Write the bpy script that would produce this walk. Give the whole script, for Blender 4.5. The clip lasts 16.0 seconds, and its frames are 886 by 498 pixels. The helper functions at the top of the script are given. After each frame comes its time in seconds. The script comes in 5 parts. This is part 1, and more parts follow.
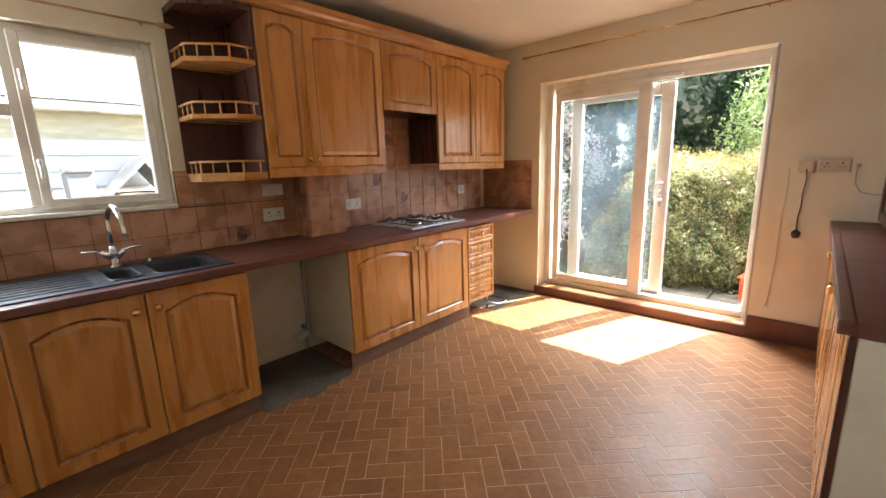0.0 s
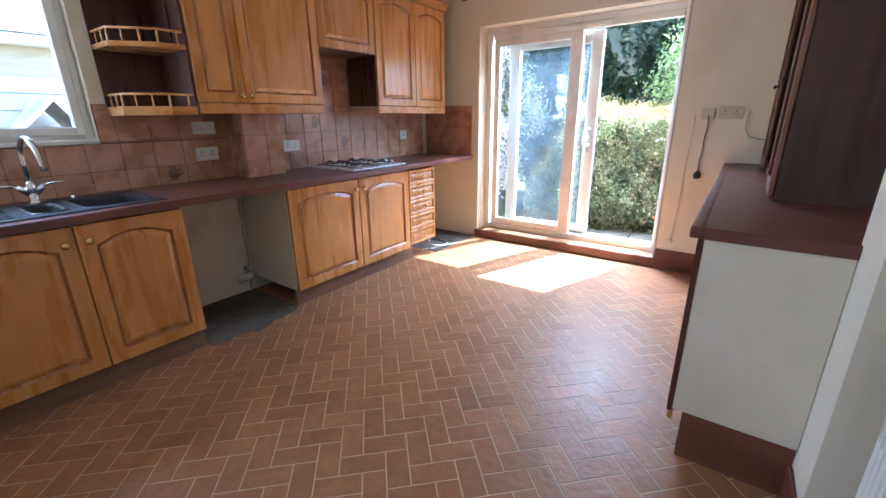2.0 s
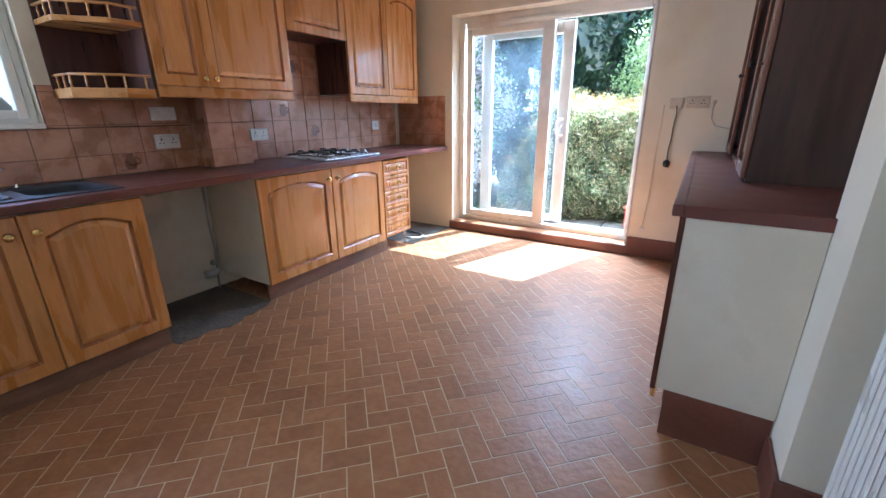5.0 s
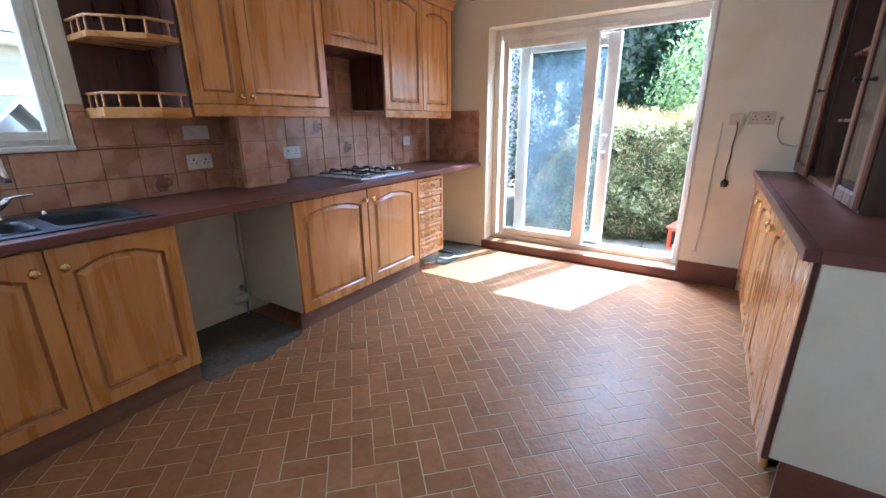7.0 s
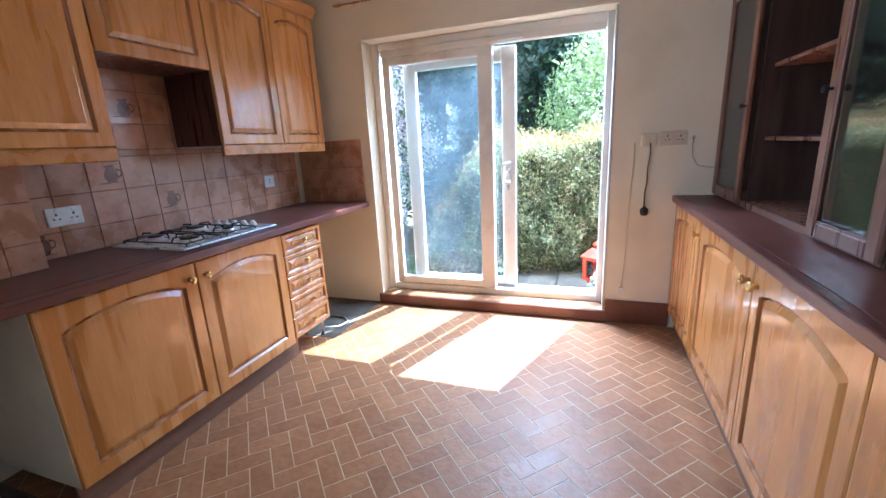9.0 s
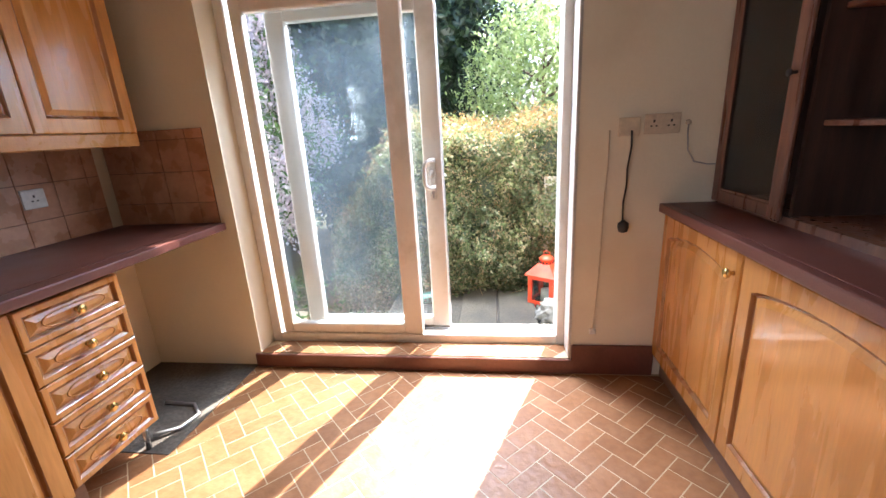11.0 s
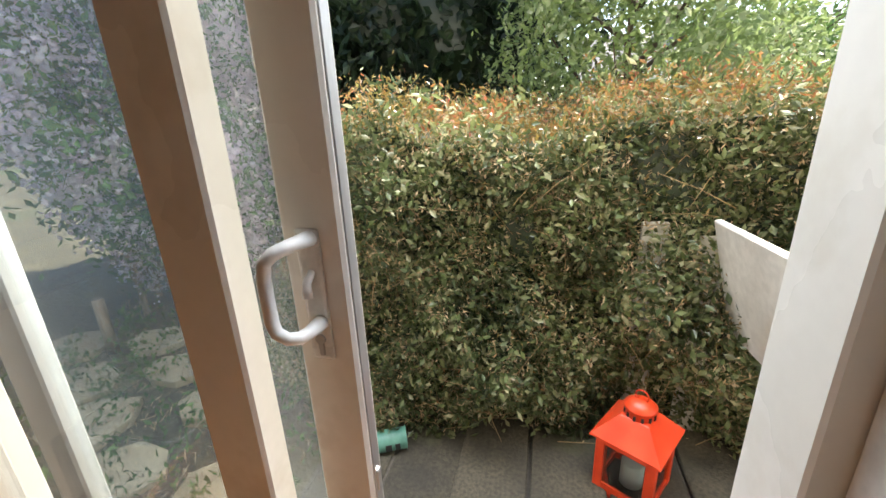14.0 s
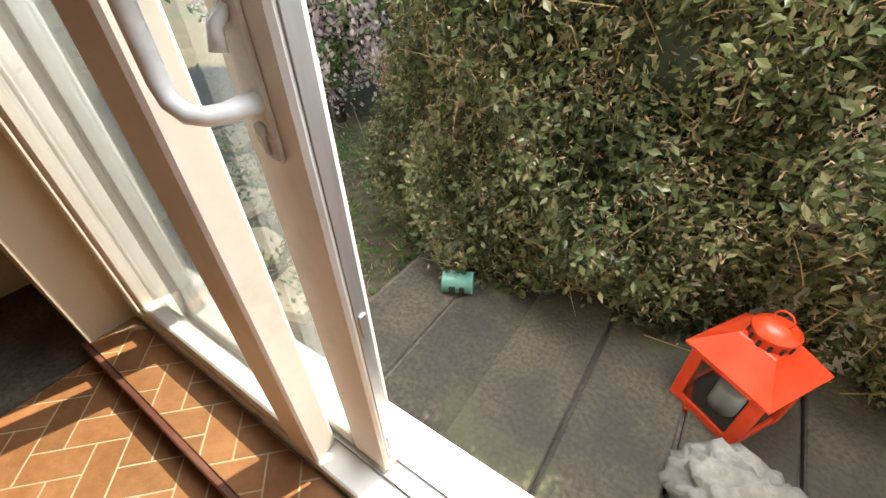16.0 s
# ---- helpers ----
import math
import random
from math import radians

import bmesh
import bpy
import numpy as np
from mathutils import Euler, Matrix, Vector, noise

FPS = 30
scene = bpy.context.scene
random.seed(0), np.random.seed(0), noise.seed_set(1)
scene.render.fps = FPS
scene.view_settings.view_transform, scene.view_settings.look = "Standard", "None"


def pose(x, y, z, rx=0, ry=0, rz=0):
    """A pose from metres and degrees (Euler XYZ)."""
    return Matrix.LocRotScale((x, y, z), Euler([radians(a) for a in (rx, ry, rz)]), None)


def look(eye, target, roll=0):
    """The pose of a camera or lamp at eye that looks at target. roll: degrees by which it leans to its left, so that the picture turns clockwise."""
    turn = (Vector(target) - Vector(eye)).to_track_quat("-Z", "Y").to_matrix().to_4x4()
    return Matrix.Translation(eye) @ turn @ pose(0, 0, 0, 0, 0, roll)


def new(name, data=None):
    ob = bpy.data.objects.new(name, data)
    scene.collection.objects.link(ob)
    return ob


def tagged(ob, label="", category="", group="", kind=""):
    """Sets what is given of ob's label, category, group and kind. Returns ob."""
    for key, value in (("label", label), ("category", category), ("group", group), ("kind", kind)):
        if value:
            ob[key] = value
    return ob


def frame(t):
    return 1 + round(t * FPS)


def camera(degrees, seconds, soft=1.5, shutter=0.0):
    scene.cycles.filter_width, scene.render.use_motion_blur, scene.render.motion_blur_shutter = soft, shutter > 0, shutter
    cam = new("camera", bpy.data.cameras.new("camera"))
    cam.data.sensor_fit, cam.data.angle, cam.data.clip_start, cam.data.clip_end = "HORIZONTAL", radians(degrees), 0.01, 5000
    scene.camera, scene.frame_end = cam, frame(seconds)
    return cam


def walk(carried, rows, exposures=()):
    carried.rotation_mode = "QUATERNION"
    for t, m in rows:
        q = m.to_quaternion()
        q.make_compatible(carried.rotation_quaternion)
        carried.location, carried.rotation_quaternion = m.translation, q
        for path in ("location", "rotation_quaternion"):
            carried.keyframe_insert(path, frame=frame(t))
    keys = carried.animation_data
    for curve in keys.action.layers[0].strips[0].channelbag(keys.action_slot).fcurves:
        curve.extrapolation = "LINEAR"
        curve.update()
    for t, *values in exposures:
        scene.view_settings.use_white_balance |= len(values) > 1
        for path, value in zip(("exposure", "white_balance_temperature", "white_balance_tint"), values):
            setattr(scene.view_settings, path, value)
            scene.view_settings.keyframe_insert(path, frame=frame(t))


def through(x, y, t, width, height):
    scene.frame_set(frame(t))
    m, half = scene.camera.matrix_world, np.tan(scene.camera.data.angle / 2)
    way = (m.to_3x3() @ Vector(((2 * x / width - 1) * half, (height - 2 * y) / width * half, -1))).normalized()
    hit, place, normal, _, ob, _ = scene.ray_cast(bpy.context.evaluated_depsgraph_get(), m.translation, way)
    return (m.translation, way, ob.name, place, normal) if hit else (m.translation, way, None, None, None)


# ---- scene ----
cam = camera(94.6, 16.0)
PATH = [
    (0, (0.447, 0.37, 1.341), (-0.881, 1.811, 0.94), -1.7),
    (0.5, (0.562, 0.342, 1.314), (-0.622, 1.9, 0.9), -1.2),
    (1, (0.605, 0.326, 1.289), (-0.543, 1.889, 0.798), -1.2),
    (1.5, (0.618, 0.308, 1.26), (-0.513, 1.862, 0.708), -1.2),
    (2, (0.619, 0.288, 1.261), (-0.493, 1.833, 0.647), -0.7),
    (2.5, (0.624, 0.277, 1.246), (-0.481, 1.806, 0.583), -1.1),
    (3, (0.634, 0.276, 1.227), (-0.434, 1.81, 0.516), -1.1),
    (3.2, (0.627, 0.27, 1.224), (-0.415, 1.815, 0.496), -0.9),
    (5.3, (0.534, 0.287, 1.203), (-0.458, 1.907, 0.578), -0.4),
    (5.5, (0.457, 0.266, 1.238), (-0.537, 1.885, 0.613), -0.4),
    (6, (0.384, 0.257, 1.226), (-0.647, 1.863, 0.627), -0.7),
    (6.5, (0.31, 0.287, 1.233), (-0.728, 1.89, 0.636), -0.6),
    (7, (0.273, 0.359, 1.251), (-0.773, 1.959, 0.664), -0.5),
    (7.5, (0.217, 0.524, 1.253), (-0.787, 2.161, 0.696), -0.2),
    (8, (0.205, 0.685, 1.28), (-0.727, 2.371, 0.742), -0.7),
    (8.5, (0.103, 0.9, 1.303), (-0.73, 2.64, 0.778), -1.4),
    (9, (-0.003, 1.095, 1.295), (-0.654, 2.921, 0.803), -2.9),
    (9.2, (-0.047, 1.19, 1.289), (-0.641, 3.033, 0.791), -3.4),
    (11.3, (-0.226, 2.238, 1.293), (-0.485, 4.14, 0.732), -3.1),
    (11.5, (-0.225, 2.362, 1.293), (-0.522, 4.266, 0.759), -3.6),
    (12, (-0.234, 2.641, 1.301), (-0.437, 4.568, 0.807), -3.3),
    (12.5, (-0.272, 2.92, 1.328), (-0.43, 4.853, 0.838), -3.5),
    (13, (-0.232, 3.195, 1.318), (-0.605, 5.1, 0.836), -3.4),
    (13.5, (-0.192, 3.461, 1.334), (-0.711, 5.32, 0.807), -2.7),
    (14, (-0.221, 3.744, 1.314), (-0.689, 5.583, 0.682), -2.4),
    (14.5, (-0.246, 3.915, 1.322), (-0.819, 5.669, 0.549), -1.8),
    (15, (-0.224, 4.003, 1.265), (-1.036, 5.526, 0.255), -1.9),
    (15.5, (-0.169, 4.035, 1.177), (-1.095, 5.352, -0.009), -3.0),
    (16, (-0.154, 4.031, 1.141), (-1.066, 5.295, -0.113), -2.1),
]
walk(cam, [(t, look(eye, target, roll)) for t, eye, target, roll in PATH],
     exposures=((0, 3.4, 6800, 13), (1.5, 3.65, 5100, 12), (9, 3.45, 4850, 9), (11.3, 2.8, 6300, 18), (12.5, 2.1, 6800, 20), (13.5, 1.4, 6800, 12), (14.5, 1.4, 6900, 12), (16, 1.55, 7100, 12)))

# ---- world and sun ----
SUN = Vector((0.5, 1.3, 1.98)).normalized()
world = bpy.data.worlds.new("sky")
scene.world = world
world.use_nodes = True
wn = world.node_tree.nodes
sky = wn.new("ShaderNodeTexSky")
sky.sky_type = "NISHITA"
sky.sun_disc = False
sky.sun_elevation = math.asin(SUN.z)
sky.sun_rotation = math.atan2(SUN.x, SUN.y)
wn["Background"].inputs["Strength"].default_value = 0.15
world.node_tree.links.new(sky.outputs[0], wn["Background"].inputs["Color"])
sun = new("sun", bpy.data.lights.new("sun", "SUN"))
sun.data.energy, sun.data.angle, sun.data.color = 5.0, radians(0.5), (1.0, 0.94, 0.84)
sun.matrix_world = look(SUN * 30, (0, 0, 0))


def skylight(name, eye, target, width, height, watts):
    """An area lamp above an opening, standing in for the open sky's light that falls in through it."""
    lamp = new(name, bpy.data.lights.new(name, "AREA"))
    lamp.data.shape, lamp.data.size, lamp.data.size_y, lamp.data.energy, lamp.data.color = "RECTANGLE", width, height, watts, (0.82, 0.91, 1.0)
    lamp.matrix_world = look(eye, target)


LX0 = -2.31
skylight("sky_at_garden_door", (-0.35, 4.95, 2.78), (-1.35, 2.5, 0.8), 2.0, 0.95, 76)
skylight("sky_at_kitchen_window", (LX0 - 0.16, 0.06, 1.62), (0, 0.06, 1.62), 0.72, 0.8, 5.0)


# ---- materials ----
def material(name, rough=0.5, metal=0.0):
    m = bpy.data.materials.new(name)
    m.use_nodes = True
    b = m.node_tree.nodes["Principled BSDF"]
    b.inputs["Roughness"].default_value, b.inputs["Metallic"].default_value = rough, metal
    return m, m.node_tree.nodes, m.node_tree.links, b


def mix_colour(n, l, fac, a, b, blend="MIX"):
    x = n.new("ShaderNodeMix")
    x.data_type, x.blend_type = "RGBA", blend
    for socket, value in ((x.inputs["Factor"], fac), (x.inputs["A"], a), (x.inputs["B"], b)):
        if isinstance(value, (int, float)):
            socket.default_value = value
        elif isinstance(value, tuple):
            socket.default_value = (*value, 1)
        else:
            l.new(value, socket)
    return x.outputs["Result"]


def noise_of(n, l, scale, stretch=(1, 1, 1), detail=4.0, low=0.35, high=0.65, distort=0.0):
    co, mp, nz, rm = n.new("ShaderNodeTexCoord"), n.new("ShaderNodeMapping"), n.new("ShaderNodeTexNoise"), n.new("ShaderNodeMapRange")
    mp.inputs["Scale"].default_value = stretch
    nz.inputs["Scale"].default_value, nz.inputs["Detail"].default_value, nz.inputs["Distortion"].default_value = scale, detail, distort
    rm.inputs["From Min"].default_value, rm.inputs["From Max"].default_value = low, high
    oi, ad = n.new("ShaderNodeObjectInfo"), n.new("ShaderNodeVectorMath")
    l.new(co.outputs["Object"], ad.inputs[0]), l.new(oi.outputs["Location"], ad.inputs[1]), l.new(ad.outputs[0], mp.inputs["Vector"]), l.new(mp.outputs[0], nz.inputs["Vector"]), l.new(nz.outputs["Fac"], rm.inputs["Value"])
    return rm.outputs[0]


def surface(name, dark, light, scale=6.0, stretch=(1, 1, 1), rough=0.5, metal=0.0, grain=60.0, grain_amount=0.25, bump=0.1,
            depth=0.002, vary="", vary_amount=0.3, stain=None, stain_scale=2.0, rough_vary=0.12, specular=0.5, coat=0.0, distort=0.0):
    """A two-scale procedural surface: broad colour drift, fine grain, optional stains, roughness variation and relief."""
    m, n, l, b = material(name, rough, metal)
    broad = noise_of(n, l, scale, stretch, 5, distort=distort)
    fine = noise_of(n, l, grain, stretch, 3)
    c = mix_colour(n, l, broad, dark, light)
    g = n.new("ShaderNodeMath")
    g.operation, g.inputs[1].default_value = "MULTIPLY", grain_amount
    l.new(fine, g.inputs[0])
    c = mix_colour(n, l, g.outputs[0], c, tuple(v * 0.55 for v in dark))
    if stain:
        c = mix_colour(n, l, noise_of(n, l, stain_scale, (1, 1, 1), 6, 0.55, 0.75), c, stain)
    if vary:
        src = n.new("ShaderNodeObjectInfo").outputs["Random"] if vary == "object" else n.new("ShaderNodeNewGeometry").outputs["Random Per Island"]
        rm = n.new("ShaderNodeMapRange")
        rm.inputs["To Min"].default_value, rm.inputs["To Max"].default_value = 1 - vary_amount, 1 + vary_amount
        l.new(src, rm.inputs["Value"])
        hs = n.new("ShaderNodeHueSaturation")
        l.new(rm.outputs[0], hs.inputs["Value"]), l.new(c, hs.inputs["Color"])
        c = hs.outputs[0]
    l.new(c, b.inputs["Base Color"])
    rr = n.new("ShaderNodeMapRange")
    rr.inputs["To Min"].default_value, rr.inputs["To Max"].default_value = max(0.02, rough - rough_vary), min(1, rough + rough_vary)
    l.new(broad, rr.inputs["Value"]), l.new(rr.outputs[0], b.inputs["Roughness"])
    b.inputs["Specular IOR Level"].default_value, b.inputs["Coat Weight"].default_value = specular, coat
    if bump:
        bp = n.new("ShaderNodeBump")
        bp.inputs["Strength"].default_value, bp.inputs["Distance"].default_value = bump, depth
        l.new(fine, bp.inputs["Height"]), l.new(bp.outputs[0], b.inputs["Normal"])
    return m


def glass(name, dirt=0.0, tint=(0.96, 0.98, 0.97), dust_haze_colour=(0.75, 0.8, 0.82)):
    m, n, l, b = material(name)
    out = n["Material Output"]
    tr, gl, mx, fr = n.new("ShaderNodeBsdfTransparent"), n.new("ShaderNodeBsdfGlossy"), n.new("ShaderNodeMixShader"), n.new("ShaderNodeMapRange")
    tr.inputs["Color"].default_value, gl.inputs["Roughness"].default_value = (*tint, 1), 0.01
    lw, pw = n.new("ShaderNodeLayerWeight"), n.new("ShaderNodeMath")
    lw.inputs["Blend"].default_value = 0.5
    pw.operation, pw.inputs[1].default_value = "POWER", 4.5
    fr.inputs["To Min"].default_value, fr.inputs["To Max"].default_value = 0.035, 0.9
    l.new(lw.outputs["Facing"], pw.inputs[0]), l.new(pw.outputs[0], fr.inputs["Value"])
    l.new(fr.outputs[0], mx.inputs[0]), l.new(tr.outputs[0], mx.inputs[1]), l.new(gl.outputs[0], mx.inputs[2])
    last = mx.outputs[0]
    if dirt:
        tl, m2, mul = n.new("ShaderNodeBsdfTranslucent"), n.new("ShaderNodeMixShader"), n.new("ShaderNodeMath")
        tl.inputs["Color"].default_value = (*dust_haze_colour, 1)
        mul.operation, mul.inputs[1].default_value = "MULTIPLY", dirt
        l.new(noise_of(n, l, 2.2, (1.2, 1, 0.7), 6, 0.25, 0.75), mul.inputs[0])
        l.new(mul.outputs[0], m2.inputs[0]), l.new(last, m2.inputs[1]), l.new(tl.outputs[0], m2.inputs[2])
        last = m2.outputs[0]
    l.new(last, out.inputs["Surface"])
    return m


def leafy(name, colours, rough=0.5, through=0.35):
    """Leaves that differ one from another, with some light through them."""
    m, n, l, b = material(name, rough)
    ramp = n.new("ShaderNodeValToRGB")
    ramp.color_ramp.interpolation = "LINEAR"
    while len(ramp.color_ramp.elements) < len(colours):
        ramp.color_ramp.elements.new(0.5)
    for i, (e, c) in enumerate(zip(ramp.color_ramp.elements, colours)):
        e.position, e.color = i / max(1, len(colours) - 1), (*c, 1)
    l.new(n.new("ShaderNodeNewGeometry").outputs["Random Per Island"], ramp.inputs[0])
    c = mix_colour(n, l, noise_of(n, l, 3.0), ramp.outputs[0], colours[0])
    l.new(c, b.inputs["Base Color"])
    tl, mx = n.new("ShaderNodeBsdfTranslucent"), n.new("ShaderNodeMixShader")
    mx.inputs[0].default_value = through
    l.new(c, tl.inputs["Color"]), l.new(b.outputs[0], mx.inputs[1]), l.new(tl.outputs[0], mx.inputs[2])
    l.new(mx.outputs[0], n["Material Output"].inputs["Surface"])
    return m


OAK = surface("honey oak", (0.46, 0.192, 0.042), (0.58, 0.272, 0.07), 2.5, (6, 6, 0.6), 0.3, grain=22, grain_amount=0.2, bump=0.12, depth=0.001, vary="object", vary_amount=0.1, specular=0.55, coat=0.25, distort=0.6)
OAK_H = surface("honey oak, grain across", (0.43, 0.185, 0.045), (0.55, 0.265, 0.075), 2.5, (6, 0.6, 6), 0.32, grain=22, grain_amount=0.2, bump=0.12, depth=0.001, specular=0.5, coat=0.2, distort=0.6)
OAK_GROOVE = surface("darker oak moulding", (0.26, 0.096, 0.025), (0.35, 0.145, 0.04), 3, (6, 6, 0.6), 0.3, grain=22, grain_amount=0.2, bump=0.1, depth=0.001, coat=0.2)
OAK_PALE = surface("worn pale oak edge", (0.48, 0.27, 0.11), (0.66, 0.43, 0.2), 6, (6, 1, 6), 0.4, grain=40, bump=0.1)
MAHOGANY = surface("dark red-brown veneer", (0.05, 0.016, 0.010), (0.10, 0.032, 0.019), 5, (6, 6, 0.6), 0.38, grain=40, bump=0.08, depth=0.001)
DRESSER = surface("brown dresser veneer", (0.14, 0.06, 0.038), (0.23, 0.11, 0.068), 5, (6, 6, 0.6), 0.36, grain=40, bump=0.08, depth=0.001)
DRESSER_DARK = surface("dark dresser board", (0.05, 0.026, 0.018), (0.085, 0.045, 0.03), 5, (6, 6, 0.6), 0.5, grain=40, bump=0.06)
WORKTOP = surface("red-brown laminate worktop", (0.125, 0.042, 0.032), (0.155, 0.054, 0.04), 9, (1, 1, 1), 0.36, grain=220, grain_amount=0.3, bump=0.05, depth=0.0005, rough_vary=0.03)
WALL = surface("cream wall paint", (0.72, 0.64, 0.49), (0.78, 0.71, 0.56), 1.5, rough=0.85, grain=70, grain_amount=0.04, bump=0.12, depth=0.002, stain=(0.62, 0.51, 0.35), stain_scale=1.2)
CEILING = surface("off-white ceiling paint", (0.74, 0.69, 0.58), (0.80, 0.75, 0.65), 1.5, rough=0.9, grain=60, grain_amount=0.05, bump=0.15)
BOARD = surface("cream melamine board", (0.62, 0.55, 0.42), (0.70, 0.63, 0.50), 3, rough=0.5, grain=90, grain_amount=0.05, bump=0.03, stain=(0.5, 0.42, 0.3), stain_scale=3)
UPVC = surface("white plastic frame", (0.72, 0.69, 0.62), (0.80, 0.77, 0.71), 2, rough=0.32, grain=40, grain_amount=0.05, bump=0.03, stain=(0.62, 0.57, 0.48), stain_scale=5)
ALU = surface("grey aluminium channel", (0.38, 0.38, 0.38), (0.5, 0.5, 0.5), 6, (1, 1, 0.2), 0.4, 0.8, grain=50)
PLASTIC = surface("white plastic plate", (0.72, 0.70, 0.66), (0.8, 0.78, 0.74), 10, rough=0.35, bump=0.02)
CREAM_PLASTIC = surface("aged cream plastic plate", (0.6, 0.5, 0.37), (0.67, 0.57, 0.43), 10, rough=0.4, bump=0.02)
BLACK = surface("black rubber", (0.012, 0.012, 0.013), (0.03, 0.03, 0.03), 10, rough=0.5, bump=0.05)
IRON = surface("black enamelled iron", (0.012, 0.012, 0.014), (0.03, 0.03, 0.03), 20, rough=0.38, bump=0.1)
STEEL = surface("brushed pale steel", (0.66, 0.66, 0.65), (0.78, 0.78, 0.77), 8, (1, 6, 1), 0.34, 0.55, grain=80, bump=0.03)
CHROME = surface("chrome", (0.72, 0.73, 0.75), (0.82, 0.83, 0.85), 6, rough=0.08, metal=1.0, grain_amount=0.05, bump=0, rough_vary=0.04)
BRASS = surface("brass", (0.62, 0.42, 0.14), (0.78, 0.56, 0.22), 8, rough=0.22, metal=1.0, grain_amount=0.1, bump=0.02)
SINK = surface("dark grey composite sink", (0.018, 0.021, 0.027), (0.03, 0.034, 0.042), 12, rough=0.46, grain=200, bump=0.1, depth=0.0006)
PLINTH = surface("dusty brown plinth", (0.15, 0.072, 0.042), (0.24, 0.128, 0.08), 4, (1, 1, 4), 0.5, grain=40, bump=0.08, stain=(0.1, 0.07, 0.05))
SKIRT = surface("dark red-brown painted skirting", (0.13, 0.046, 0.029), (0.18, 0.069, 0.044), 5, rough=0.4, bump=0.05)
SCREED = surface("bare dirty screed", (0.07, 0.058, 0.046), (0.17, 0.145, 0.115), 5, rough=0.9, grain=60, grain_amount=0.5, bump=0.5, depth=0.004, stain=(0.05, 0.035, 0.025), stain_scale=3)
GROUT = surface("pale floor joint", (0.44, 0.32, 0.19), (0.56, 0.43, 0.27), 5, rough=0.5, grain=90, bump=0.2, stain=(0.27, 0.165, 0.09), stain_scale=2)
FLOORC = dict(scale=7, rough=0.42, grain=30, grain_amount=0.28, bump=0.4, depth=0.003, vary_amount=0.13, rough_vary=0.06, specular=0.3)
FLOOR_TILE = surface("terracotta floor brick", (0.265, 0.115, 0.047), (0.32, 0.148, 0.064), vary="object", **FLOORC)
FLOOR_REST = surface("terracotta floor brick, joined", (0.265, 0.115, 0.047), (0.32, 0.148, 0.064), vary="island", **FLOORC)
WALL_TILE = surface("terracotta wall tile", (0.40, 0.195, 0.112), (0.54, 0.29, 0.178), 9, rough=0.3, grain=45, grain_amount=0.16, bump=0.1, vary="object", vary_amount=0.12)
TILE_GROUT = surface("brown wall joint", (0.12, 0.058, 0.035), (0.2, 0.1, 0.062), 6, rough=0.8, bump=0.1)
JUG = surface("brown jug glaze print", (0.14, 0.055, 0.03), (0.22, 0.1, 0.055), 25, rough=0.35, bump=0.02)
GLASS = glass("clear pane")
# The dust is coloured blue to paint in the haze of sunlit glass.
DUST_HAZE = glass("dusty double pane with painted blue haze", 0.018, (0.9, 0.92, 0.92), (0.55, 0.7, 0.85))
SMOKE = glass("dresser pane", 0.025, (0.82, 0.86, 0.86))
CONCRETE = surface("weathered mossy slab", (0.044, 0.037, 0.025), (0.092, 0.078, 0.053), 5, rough=0.9, grain=70, grain_amount=0.6, bump=0.5, depth=0.003, vary="object", vary_amount=0.15, stain=(0.075, 0.078, 0.038), stain_scale=3)
SOIL = surface("garden ground", (0.10, 0.085, 0.05), (0.2, 0.17, 0.10), 1.2, rough=0.95, grain=14, grain_amount=0.6, bump=0.6, depth=0.02, stain=(0.07, 0.11, 0.035), stain_scale=0.35)
SAND = surface("pale sandstone flag", (0.42, 0.33, 0.2), (0.58, 0.48, 0.32), 3, rough=0.9, grain=40, bump=0.3, stain=(0.3, 0.26, 0.16))
RED = surface("orange-red painted metal", (0.62, 0.045, 0.012), (0.75, 0.07, 0.02), 12, rough=0.4, grain=60, grain_amount=0.12, bump=0.06, stain=(0.5, 0.05, 0.02), stain_scale=9)
WAX = surface("white wax", (0.7, 0.68, 0.62), (0.8, 0.78, 0.72), 8, rough=0.6, bump=0.05)
STONE = surface("grey cloth-like stone", (0.15, 0.14, 0.115), (0.28, 0.265, 0.225), 5, rough=0.95, grain=50, grain_amount=0.4, bump=0.5, depth=0.004)
TIMBER = surface("silvered garden timber", (0.26, 0.19, 0.13), (0.42, 0.33, 0.24), 4, (6, 6, 0.6), 0.8, grain=30, bump=0.3)
BOARD_WHITE = surface("weathered white board", (0.52, 0.49, 0.44), (0.66, 0.63, 0.58), 3, rough=0.7, grain=40, bump=0.1, stain=(0.42, 0.36, 0.3))
BARK = surface("bark", (0.08, 0.055, 0.035), (0.16, 0.115, 0.075), 12, (1, 1, 0.3), 0.9, grain=40, bump=0.6, depth=0.01)
TWIG = surface("dry straw stem", (0.26, 0.17, 0.08), (0.42, 0.3, 0.16), 12, rough=0.8, bump=0)
TIN = surface("green tin print", (0.07, 0.2, 0.16), (0.14, 0.32, 0.25), 9, rough=0.4, bump=0.05)
RENDER = surface("white render", (0.52, 0.5, 0.45), (0.62, 0.6, 0.55), 1.5, rough=0.9, grain=40, bump=0.2)
YELLOW_BRICK = surface("yellow stock brickwork", (0.42, 0.34, 0.22), (0.55, 0.47, 0.32), 5, (1, 1, 3), 0.9, grain=25, bump=0.3)
